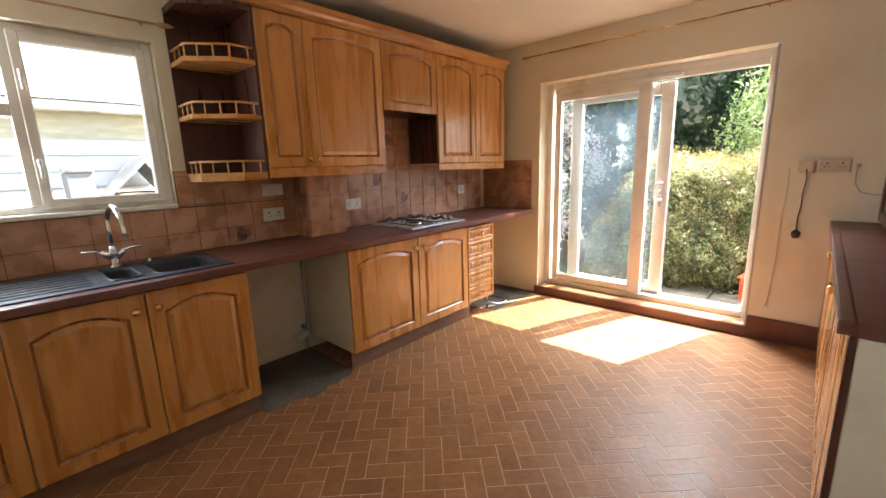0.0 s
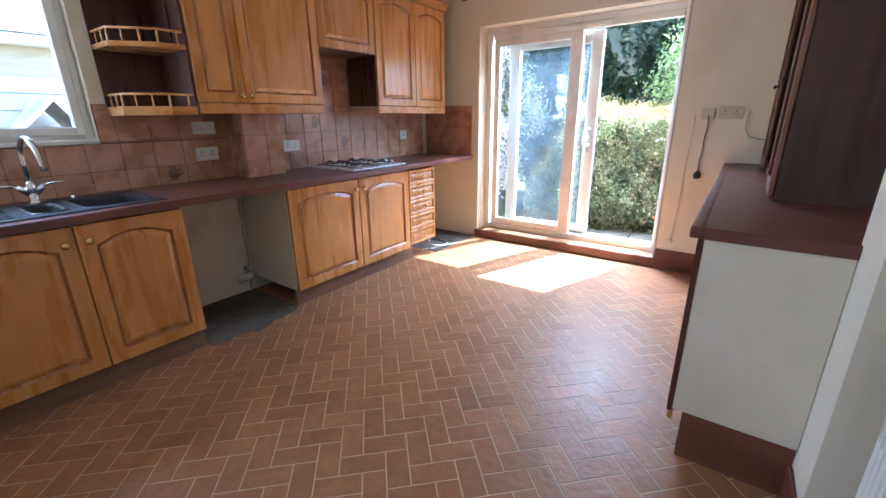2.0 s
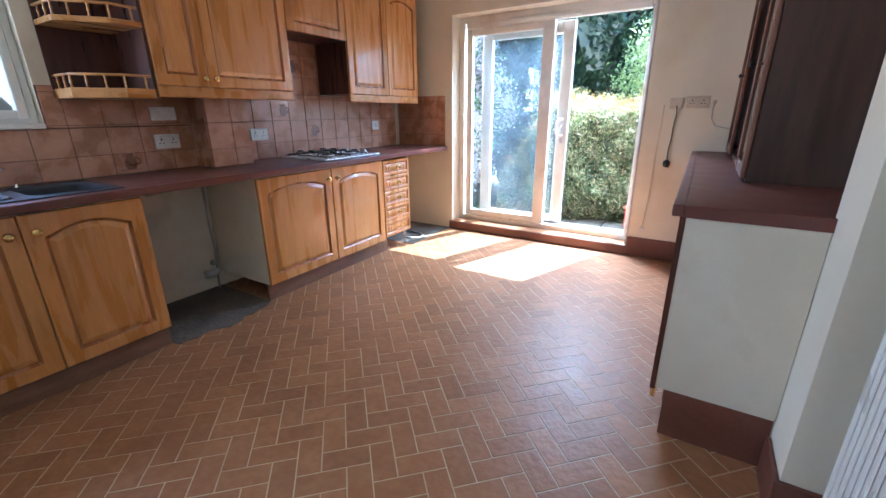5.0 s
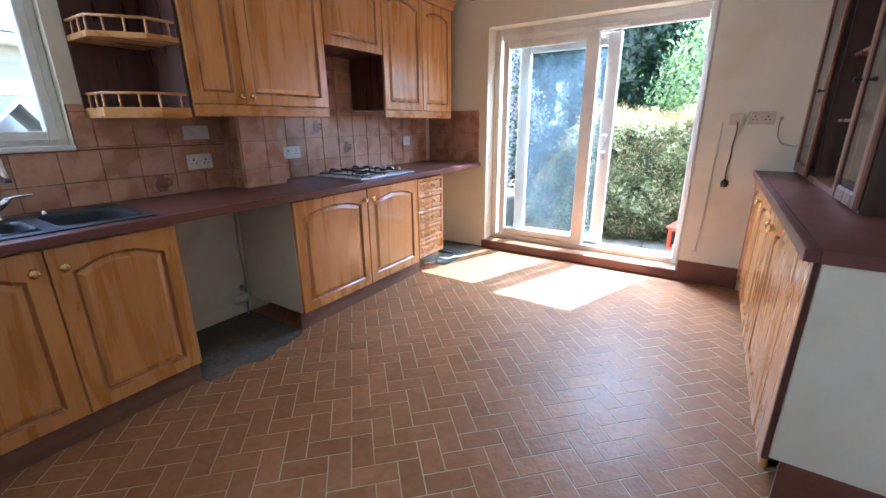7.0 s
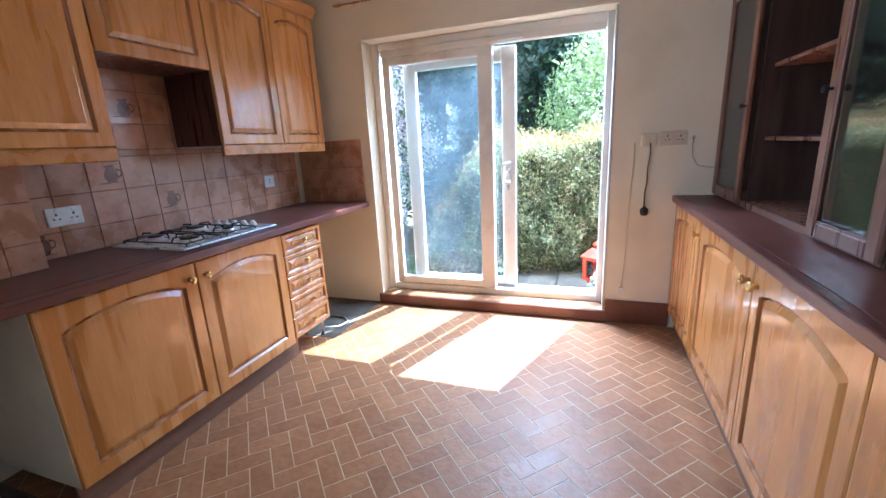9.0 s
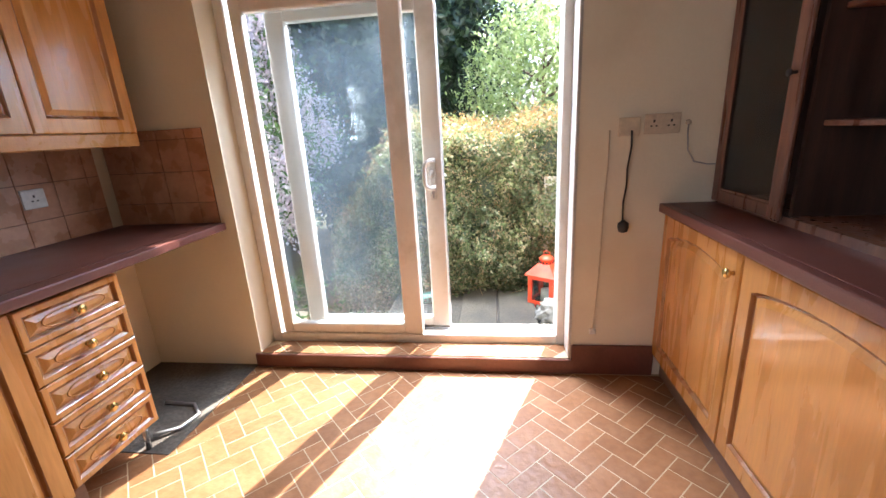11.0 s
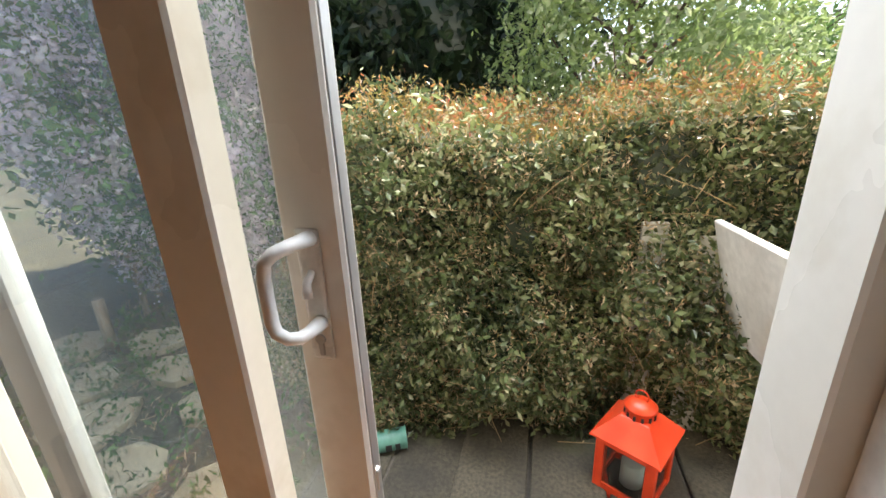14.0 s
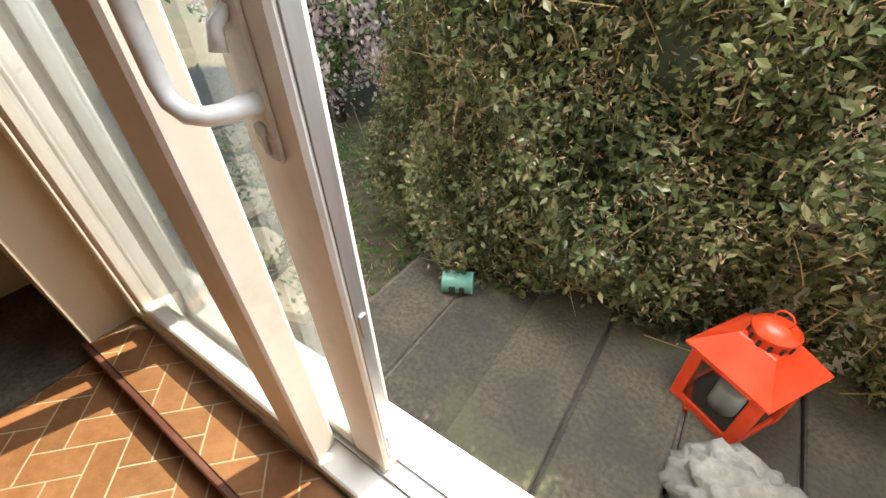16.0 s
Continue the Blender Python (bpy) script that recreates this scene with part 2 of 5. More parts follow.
ROOF = surface("grey roof tiles", (0.17, 0.165, 0.16), (0.28, 0.27, 0.26), 4, (1, 1, 1), 0.85, grain=25, bump=0.3)
LEAF_GREEN = leafy("hedge leaf", ((0.055, 0.075, 0.027), (0.14, 0.18, 0.065), (0.27, 0.3, 0.13), (0.52, 0.47, 0.29)), 0.3, 0.45)
LEAF_RED = leafy("young red and gold leaf", ((0.2, 0.15, 0.045), (0.33, 0.17, 0.06), (0.33, 0.085, 0.05), (0.2, 0.22, 0.07)), 0.45, 0.45)
LEAF_DRY = leafy("dry seed head, brightened for sun specks", ((0.42, 0.3, 0.17), (0.62, 0.5, 0.33), (0.32, 0.17, 0.09), (0.72, 0.64, 0.48)), 0.7, 0.3)
# Evergreen leaves; on the hedge's inner sheet this dark stands for shade.
LEAF_DARK = leafy("dark evergreen leaf, hedge's inner shade", ((0.015, 0.03, 0.012), (0.03, 0.058, 0.02), (0.055, 0.095, 0.035)), 0.4, 0.2)
LEAF_LIGHT = leafy("pale silver-green leaf", ((0.22, 0.30, 0.10), (0.36, 0.45, 0.2), (0.55, 0.6, 0.38)), 0.45, 0.45)
LEAF_LILAC = leafy("fresh green leaf", ((0.07, 0.14, 0.035), (0.14, 0.25, 0.065), (0.24, 0.37, 0.12)), 0.5, 0.45)
PETAL = leafy("pink-white lilac petal", ((0.84, 0.68, 0.74), (0.92, 0.83, 0.81), (0.94, 0.91, 0.85)), 0.7, 0.6)


# ---- mesh helpers ----
def box(bm, x0, x1, y0, y1, z0, z1, bevel=0.0, seg=1):
    vs = [bm.verts.new((x, y, z)) for x in (x0, x1) for y in (y0, y1) for z in (z0, z1)]
    fs = [bm.faces.new([vs[i] for i in f]) for f in ((0, 1, 3, 2), (4, 6, 7, 5), (0, 4, 5, 1), (2, 3, 7, 6), (0, 2, 6, 4), (1, 5, 7, 3))]
    if bevel:
        bmesh.ops.bevel(bm, geom=list({e for f in fs for e in f.edges}), offset=bevel, segments=seg, profile=0.6, affect="EDGES")
    return bm


def rod(bm, points, radius, sides=8, cap=True):
    """A tube along points; radius is one number or one for each point."""
    points = [Vector(p) for p in points]
    rs = radius if isinstance(radius, (list, tuple)) else [radius] * len(points)
    rings = []
    for i, p in enumerate(points):
        d = (points[min(i + 1, len(points) - 1)] - points[max(i - 1, 0)]).normalized()
        a = d.orthogonal().normalized() if not rings else (side - d * side.dot(d)).normalized()
        side, b = a, d.cross(a)
        rings.append([bm.verts.new(p + (a * math.cos(k * math.tau / sides) + b * math.sin(k * math.tau / sides)) * rs[i]) for k in range(sides)])
    for r, s in zip(rings, rings[1:]):
        for k in range(sides):
            bm.faces.new((r[k], r[(k + 1) % sides], s[(k + 1) % sides], s[k])).smooth = True
    if cap:
        bm.faces.new(rings[0][::-1]), bm.faces.new(rings[-1])
    return bm


def lathe(bm, profile, centre=(0, 0, 0), axis="z", sides=16):
    """Turns (radius, height) pairs round an axis."""
    c = Vector(centre)
    put = {"z": lambda u, v, h: (u, v, h), "x": lambda u, v, h: (h, u, v), "y": lambda u, v, h: (u, h, v)}[axis]
    rings = [[bm.verts.new(c + Vector(put(r * math.cos(k * math.tau / sides), r * math.sin(k * math.tau / sides), h))) for k in range(sides)] for r, h in profile]
    for r, s in zip(rings, rings[1:]):
        for k in range(sides):
            bm.faces.new((r[k], r[(k + 1) % sides], s[(k + 1) % sides], s[k])).smooth = True
    bm.faces.new(rings[0][::-1]), bm.faces.new(rings[-1])
    return bm


def prism(bm, outline, z0, z1, bevel=0.0):
    lo, hi = [bm.verts.new((x, y, z0)) for x, y in outline], [bm.verts.new((x, y, z1)) for x, y in outline]
    fs = [bm.faces.new(lo[::-1]), bm.faces.new(hi)]
    for i in range(len(lo)):
        j = (i + 1) % len(lo)
        fs.append(bm.faces.new((lo[i], lo[j], hi[j], hi[i])))
    if bevel:
        bmesh.ops.bevel(bm, geom=list({e for f in fs for e in f.edges}), offset=bevel, segments=2, profile=0.6, affect="EDGES")
    return bm


def part(name, bm, mat, parent=None, label="", at=None):
    bmesh.ops.recalc_face_normals(bm, faces=bm.faces)
    me = bpy.data.meshes.new(name)
    bm.to_mesh(me)
    bm.free()
    me.materials.append(mat)
    ob = new(name, me)
    if parent:
        ob.parent = parent
    if at is not None:
        ob.matrix_basis = at
    return tagged(ob, label)


def thing(name, label, category, at=None, group="", kind=""):
    ob = new(name)
    ob.empty_display_size = 0.05
    if at is not None:
        ob.matrix_basis = at
    return tagged(ob, label, category, group, kind)


def setting(name, bm, mat, label, category=""):
    return tagged(part(name, bm, mat), label, category or name.split("_")[0], kind="structure")


def B():
    return bmesh.new()


# ---- room ----
LX, RX, DY, CZ = -2.31, 1.20, 4.06, 2.45        # left wall, right wall, garden wall, ceiling
RV0, RV1, RVZ, OUT = -1.625, 0.15, 2.078, 4.36   # garden door's reveal, its head, the wall's outer face
WY0, WY1, WZ0, WZ1 = -0.35, 1.09, 1.155, 2.04  # kitchen window's opening

b = B()
box(b, LX - 0.3, LX, -1.5, WY0, -0.5, CZ + 0.3), box(b, LX - 0.3, LX, WY1, OUT, -0.5, CZ + 0.3)
box(b, LX - 0.3, LX, WY0, WY1, -0.5, WZ0), box(b, LX - 0.3, LX, WY0, WY1, WZ1, CZ + 0.3)
setting("wall_west", b, WALL, "cream painted plaster wall with a window opening")
b = B()
box(b, LX, RV0, DY, OUT, -0.5, CZ + 0.3), box(b, RV1, RX + 0.3, DY, OUT, -0.5, CZ + 0.3)
box(b, RV0, RV1, DY, OUT, RVZ, CZ + 0.3), box(b, RV0, RV1, DY + 0.02, OUT, -0.5, 0.07)
setting("wall_north", b, WALL, "cream painted plaster wall round the garden door")
b = B()
box(b, RX, RX + 0.3, -1.5, DY, -0.5, CZ + 0.3)
box(b, 0.932, RX, 1.62, 1.845, 0, CZ)
setting("wall_east", b, WALL, "cream painted plaster wall with a short return")
setting("wall_south", box(B(), LX, RX, -1.8, -1.5, -0.5, CZ + 0.3), WALL, "cream painted plaster wall behind the camera")
setting("ceiling", box(B(), LX, RX, -1.5, DY, CZ, CZ + 0.3), CEILING, "off-white painted plaster ceiling")
floor = setting("floor", box(B(), LX, RX, -1.5, DY, -0.3, -0.0012), GROUT, "herringbone terracotta brick-pattern floor with pale joints")
step = setting("door_step", box(B(), RV0 + 0.002, RV1 - 0.002, DY, 4.20, 0.0, 0.0858), GROUT, "raised tiled threshold step inside the garden door", "step")
setting("step_nosing", box(B(), RV0 - 0.03, RV1 + 0.01, DY - 0.02, DY - 0.001, 0.0, 0.084, 0.004), SKIRT, "dark red-brown wooden nosing of the threshold step", "step nosing")
setting("baseboard_1", box(B(), RV1, 0.56, DY - 0.018, DY, 0, 0.17, 0.005), SKIRT, "dark red-brown painted skirting board", "baseboard")
setting("baseboard_2", box(B(), 0.917, 0.9315, 1.6025, 1.818, 0, 0.15, 0.004), SKIRT, "dark red-brown painted skirting board", "baseboard")
setting("baseboard_3", box(B(), 0.9175, RX, 1.602, 1.62, 0, 0.15, 0.004), SKIRT, "dark red-brown painted skirting board", "baseboard")
torn = random.Random(4)
setting("screed_1", prism(B(), [(LX, 1.205), (-1.75, 1.205)] + [(-1.68 + torn.uniform(-0.045, 0.03), 1.215 + 0.043 * k) for k in range(14)] + [(-1.75, 1.822), (LX, 1.822)], -0.001, 0.003), SCREED, "bare dirty grey screed in the appliance gap", "screed")
setting("screed_2", box(B(), LX, -1.66, 3.35, DY, -0.001, 0.004), SCREED, "bare dirty grey screed beside the drawers", "screed")


# ---- garden door ----
def rect_frame(bm, x0, x1, z0, z1, w, y0, y1, bevel=0.004, bottom=None):
    bottom = bottom or w
    box(bm, x0, x0 + w, y0, y1, z0, z1, bevel), box(bm, x1 - w, x1, y0, y1, z0, z1, bevel)
    box(bm, x0 + w, x1 - w, y0 + 0.001, y1 - 0.001, z1 - w, z1, bevel), box(bm, x0 + w, x1 - w, y0 + 0.001, y1 - 0.001, z0, z0 + bottom, bevel)
    return bm


gd = tagged(thing("door_1", "white plastic sliding garden door standing half open", "sliding door"), kind="structure")
frame_ob = part("door_frame", rect_frame(B(), RV0 + 0.001, RV1 - 0.001, 0.0715, RVZ - 0.001, 0.055, 4.205, 4.345, 0.005, 0.0655), UPVC, gd)
part("track", box(box(B(), RV0 + 0.06, RV1 - 0.06, 4.272, 4.278, 0.137, 0.15), RV0 + 0.06, RV1 - 0.06, 4.318, 4.324, 0.137, 0.15), ALU, frame_ob, "grey aluminium sliding track")
b = B()
box(b, -1.55, 0.085, 4.21, 4.262, 1.972, 2.024, 0.006)
box(b, -1.2, -0.45, 4.19, 4.209, 1.985, 2.012, 0.004)
part("head_rail", b, UPVC, gd, "white head rail with a slim trickle vent")
fx = part("fixed_leaf", rect_frame(B(), -1.548, -0.675, 0.14, 1.97, 0.062, 4.212, 4.265, 0.006), UPVC, gd)
part("mullion", box(B(), -0.782, -0.672, 4.207, 4.27, 0.139, 1.971, 0.006), UPVC, fx)
pane = part("pane", box(B(), -1.487, -0.783, 4.234, 4.242, 0.2, 1.91), DUST_HAZE, fx, "dusty hazy glass pane")
sl = part("sliding_leaf", rect_frame(B(), -1.405, -0.515, 0.152, 1.968, 0.105, 4.282, 4.33, 0.006, 0.06), UPVC, gd)
pane = part("pane", box(B(), -1.301, -0.619, 4.302, 4.31, 0.212, 1.864), DUST_HAZE, sl, "dusty hazy glass pane")
b = B()
for z in (0.24, 0.62, 1.5, 1.82):
    box(b, -0.5155, -0.508, 4.297, 4.313, z, z + 0.05, 0.002)
box(b, -0.5152, -0.512, 4.292, 4.318, 0.2, 1.9, 0.001)
part("lock_strip", b, ALU, sl, "grey metal lock strip in the leaf's edge")
b = B()
box(b, -0.592, -0.552, 4.2745, 4.283, 0.925, 1.155, 0.006, 2)
handle = part("handle_plate", b, PLASTIC, sl)
b = B()
for pts in ([(-0.566, 4.278, 1.14), (-0.57, 4.242, 1.142), (-0.574, 4.224, 1.141), (-0.586, 4.212, 1.136), (-0.6, 4.207, 1.122), (-0.604, 4.206, 1.1), (-0.604, 4.206, 1.03),
             (-0.6, 4.207, 1.012), (-0.586, 4.212, 1.0), (-0.574, 4.224, 0.996), (-0.57, 4.242, 0.995), (-0.566, 4.278, 0.997)],):
    rod(b, pts, [0.013] + [0.0105] * 10 + [0.013], 12)
part("grip", b, PLASTIC, handle, "white looped plastic grip")
part("thumb_lever", rod(B(), [(-0.57, 4.277, 1.085), (-0.574, 4.262, 1.07), (-0.572, 4.256, 1.048)], [0.007, 0.0075, 0.009], 8), PLASTIC, handle)
part("keyhole", box(lathe(B(), [(0.009, 0), (0.009, 0.004), (0.004, 0.006)], (-0.571, 4.2705, 0.966), "y", 12), -0.576, -0.566, 4.2715, 4.2745, 0.935, 0.962, 0.002), ALU, handle, "worn metal key cylinder")
part("outer_handle", box(B(), -0.585, -0.555, 4.331, 4.362, 0.99, 1.03, 0.009, 2), PLASTIC, sl)
part("outer_handle", box(B(), -0.585, -0.555, 4.331, 4.362, 1.12, 1.16, 0.009, 2), PLASTIC, sl)
setting("trim_1", box(B(), RV1 - 0.016, RV1 - 0.001, DY - 0.004, 4.203, 0.09, RVZ - 0.01, 0.003), BOARD_WHITE, "white painted reveal lining board", "trim")
setting("door_sill", box(B(), RV0 - 0.1, RV1 + 0.1, OUT + 0.001, OUT + 0.09, 0.02, 0.085, 0.006), UPVC, "grey-white outer door sill", "sill")

# ---- kitchen window ----
wd = tagged(thing("window_1", "white plastic kitchen window in two lights", "window"), kind="structure")


def window_frame(bm, y0, y1, z0, z1, w, x0, x1, bevel=0.004):
    box(bm, x0, x1, y0, y0 + w, z0, z1, bevel), box(bm, x0, x1, y1 - w, y1, z0, z1, bevel)
    box(bm, x0 + 0.001, x1 - 0.001, y0 + w, y1 - w, z1 - w, z1, bevel), box(bm, x0 + 0.001, x1 - 0.001, y0 + w, y1 - w, z0, z0 + w, bevel)
    return bm


wf = part("window_frame", window_frame(B(), WY0 + 0.001, WY1 - 0.001, WZ0 + 0.001, WZ1 - 0.001, 0.045, LX - 0.12, LX - 0.055), UPVC, wd)
part("mullion", box(B(), LX - 0.119, LX - 0.054, 0.49, 0.545, WZ0 + 0.045, WZ1 - 0.045, 0.004), UPVC, wd)
sash = part("sash", window_frame(B(), 0.53, 1.055, 1.19, 2.005, 0.042, LX - 0.1, LX - 0.04), UPVC, wd)
pane = part("pane", box(B(), LX - 0.078, LX - 0.072, 0.571, 1.014, 1.231, 1.964), GLASS, sash)
pane.visible_shadow = False
part("sash_handle", rod(rod(B(), [(LX - 0.04, 0.55, 1.42), (LX - 0.018, 0.55, 1.42), (LX - 0.015, 0.55, 1.33)], [0.008, 0.008, 0.006]), [(LX - 0.04, 0.55, 1.83), (LX - 0.018, 0.55, 1.83), (LX - 0.015, 0.55, 1.74)], [0.008, 0.008, 0.006]), UPVC, sash)
part("transom", box(B(), LX - 0.118, LX - 0.053, WY0 + 0.045, 0.49, 1.62, 1.68, 0.004), UPVC, wd)
for z0, z1 in ((1.2, 1.62), (1.68, 1.995)):
    pane = part("pane", box(B(), LX - 0.09, LX - 0.084, WY0 + 0.045, 0.49, z0, z1), GLASS, wd)
    pane.visible_shadow = False
part("window_sill", box(B(), LX - 0.054, LX + 0.022, WY0 + 0.002, WY1 - 0.002, WZ0 - 0.012, WZ0 + 0.012, 0.004), UPVC, wd)


# ---- fitted kitchen ----
def arched(w, h, m, top, rise, n=9):
    """The inner opening of a cathedral door: straight sides, shoulders and a shallow arch; and the same number of points on the outer edge."""
    inner = [(m, m), (w - m, m)]
    outer = [(0, 0), (w, 0)]
    sh = min(0.03, w * 0.08) if rise else 0
    if rise:
        inner += [(w - m, h - top - rise)]
        outer += [(w, h - top - rise)]
        for i in range(n):
            u = i / (n - 1)
            x = w - m - sh - u * (w - 2 * m - 2 * sh)
            inner.append((x, h - top - rise + 0.012 + (rise - 0.012) * math.sin(math.pi * u) ** 0.8))
            outer.append((w if i == 0 else 0 if i == n - 1 else x, h))
        inner += [(m, h - top - rise)]
        outer += [(0, h - top - rise)]
    else:
        inner += [(w - m, h - m), (m, h - m)]
        outer += [(w, h), (0, h)]
    return inner, outer


def toward(points, d):
    """The outline drawn in by d towards its middle."""
    cx = sum(p[0] for p in points) / len(points)
    zs = [p[1] for p in points]
    cz = (min(zs) + max(zs)) / 2
    wx, wz = max(abs(p[0] - cx) for p in points), max(abs(z - cz) for z in zs)
    return [(cx + (x - cx) * (1 - d / wx), cz + (z - cz) * (1 - d / wz)) for x, z in points]


def cabinet_door(parent, x, z, w, h, knob=None, m=0.062, rise=0.045, thick=0.02, name="door", mat=None, knob_z=None):
    """A framed door with a raised, arched panel and a brass knob. Front towards -y."""
    inner, outer = arched(w, h, m, m * 0.95, rise)
    b = B()

    def ring(pts, y):
        return [b.verts.new((px, y, pz)) for px, pz in pts]
    rings = [ring(outer, thick), ring(outer, 0.004), ring(toward(outer, 0.004), 0), ring(inner, 0), ring(toward(inner, 0.004), 0.003), ring(toward(inner, 0.010), 0.010)]
    for r, s in zip(rings, rings[1:]):
        for i in range(len(r)):
            j = (i + 1) % len(r)
            b.faces.new((r[i], r[j], s[j], s[i]))
    b.faces.new(rings[0])
    b.faces.ensure_lookup_table()
    # The rings round the opening take the darker oak.
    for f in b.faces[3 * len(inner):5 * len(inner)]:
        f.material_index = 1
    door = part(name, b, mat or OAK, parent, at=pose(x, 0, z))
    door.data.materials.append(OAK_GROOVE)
    b = B()
    inset = toward(inner, 0.0095)
    rings = [ring(inset, 0.0105), ring(toward(inner, 0.014), 0.011), ring(toward(inner, 0.034), 0.002), ring(toward(inner, 0.037), 0.0015)]
    for r, s in zip(rings, rings[1:]):
        for i in range(len(r)):
            j = (i + 1) % len(r)
            b.faces.new((r[i], r[j], s[j], s[i]))
    b.faces.new(rings[-1])
    b.faces.ensure_lookup_table()
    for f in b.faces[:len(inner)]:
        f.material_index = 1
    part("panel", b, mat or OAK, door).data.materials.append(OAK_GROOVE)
    if knob is not None:
        kz = knob_z if knob_z is not None else h - 0.075
        part("knob", lathe(B(), [(0.009, 0), (0.007, -0.009), (0.011, -0.014), (0.0175, -0.019), (0.0185, -0.026), (0.013, -0.032), (0.004, -0.034)], (knob, 0, kz), "y", 14), BRASS, door, "brass knob")
    return door


LEFT, RIGHT = lambda y, x=-1.715: pose(x, y, 0, 0, 0, 90), lambda y, x=0.55: pose(x, y, 0, 0, 0, -90)
BASE_GROUP, WALL_GROUP = "fitted base units", "fitted wall units"


def carcass(ob, w, y0, y1, z0, z1, mat, top=False):
    """The boards of a cabinet: two sides, bottom, back and, if wanted, top."""
    part("side_panel", box(B(), 0, 0.018, y0, y1, z0, z1, 0.001), mat, ob)
    part("side_panel", box(B(), w - 0.018, w, y0, y1, z0, z1, 0.001), mat, ob)
    part("bottom_panel", box(B(), 0.018, w - 0.018, y0 + 0.001, y1 - 0.001, z0 + 0.001, z0 + 0.018), mat, ob)
    part("back_panel", box(B(), 0.018, w - 0.018, y1 - 0.008, y1 - 0.002, z0 + 0.018, z1 - 0.018), mat, ob)
    if top:
        part("top_panel", box(B(), 0.018, w - 0.018, y0 + 0.001, y1 - 0.001, z1 - 0.018, z1 - 0.001), mat, ob)


def base_unit(name, label, at, w, doors, depth=0.575, z0=0.12, z1=0.825, back_gap=0.0, plinth=True, side=BOARD):
    """A floor cabinet: hollow carcass, plinth and doors given as (start, width, knob)."""
    ob = thing(name, label, "cabinet", at, BASE_GROUP)
    carcass(ob, w, 0.021, depth, 0.12, 0.833, side)
    part("front_rail", box(B(), 0.018, w - 0.018, 0.022, 0.1, 0.815, 0.8325), side, ob)
    if plinth:
        part("plinth", box(B(), 0, w, 0.045, 0.062, 0.0, 0.119), PLINTH, ob, "scuffed dark brown plinth board")
    for x, dw, k in doors:
        cabinet_door(ob, x + 0.002, z0, dw - 0.004, z1 - z0, k)
    return ob


base_unit("base_cabinet", "honey oak sink cabinet with two arched doors", LEFT(0.30), 0.90, ((0, 0.45, 0.405), (0.45, 0.45, 0.04)))
base_unit("base_cabinet", "honey oak corner cabinet with one arched door", LEFT(-0.32), 0.62, ((0, 0.62, 0.04),))
base_unit("base_cabinet", "honey oak hob cabinet with two wide arched doors", LEFT(1.825), 1.205, ((0, 0.617, 0.575), (0.617, 0.588, 0.04)))
dr = thing("drawer_unit", "honey oak unit of five small drawers with brass knobs", "drawers", LEFT(3.032), BASE_GROUP)
carcass(dr, 0.378, 0.021, 0.56, 0.13, 0.833, OAK)
part("leg", lathe(B(), [(0.012, 0.0), (0.012, 0.1), (0.02, 0.13)], (0.345, 0.06, 0), "z", 10), CHROME, dr, "short metal leg")
part("plinth", box(B(), 0, 0.06, 0.045, 0.062, 0, 0.13), PLINTH, dr)
for i in range(5):
    z = 0.14 + i * 0.1365
    d = cabinet_door(dr, 0.003, z, 0.372, 0.132, 0.186, 0.022, 0.0, name="drawer", knob_z=0.066)
    ring_pts = [(0.186 + math.copysign(0.085, math.cos(a)) * min(1, abs(math.cos(a)) ** 0.4) + 0.028 * math.cos(a), -0.0005, 0.066 + 0.026 * math.sin(a)) for a in [k * math.tau / 24 for k in range(25)]]
    part("moulding", rod(B(), ring_pts, 0.0028, 5), OAK, d, "raised oval moulding")


# left worktop with a cut-out for the sink
WT = 0.875
b = B()
SY0, SY1, SX0, SX1 = 0.17, 1.14, -2.2, -1.755
box(b, LX + 0.001, SX1 + 0.0002, SY1, DY - 0.0025, 0.837, WT - 0.0001)
box(b, LX + 0.001, SX0, -0.35, SY1, 0.837, WT - 0.0001), box(b, SX0, SX1 + 0.0002, -0.35, SY0, 0.837, WT - 0.0001)
wt = tagged(part("worktop", b, WORKTOP), "long red-brown laminate worktop with rounded front edge", "worktop")
part("front_edge", box(B(), SX1, -1.682, -0.35, DY - 0.002, 0.836, WT, 0.007, 2), WORKTOP, wt, "rounded laminate front edge")

sk = thing("sink", "dark grey composite sink with drainer and one and a half bowls", "sink", pose(0, 0, WT))


def bowl(bm, x0, x1, y0, y1, depth, r=0.05):
    def loop(d, z):
        pts = []
        for cx, cy, a0 in ((x1 - r, y1 - r, 0), (x0 + r, y1 - r, 90), (x0 + r, y0 + r, 180), (x1 - r, y0 + r, 270)):
            for k in range(5):
                a = radians(a0 + k * 22.5)
                pts.append(bm.verts.new((cx + (r - d) * math.cos(a), cy + (r - d) * math.sin(a), z)))
        return pts
    rings = [loop(-0.012, 0.004), loop(-0.008, 0.009), loop(0, 0.006), loop(0.004, -0.01), loop(0.012, -depth + 0.02), loop(0.03, -depth)]
    for p, q in zip(rings, rings[1:]):
        for i in range(len(p)):
            j = (i + 1) % len(p)
            bm.faces.new((p[i], p[j], q[j], q[i])).smooth = True
    bm.faces.new(rings[-1])
    return bm


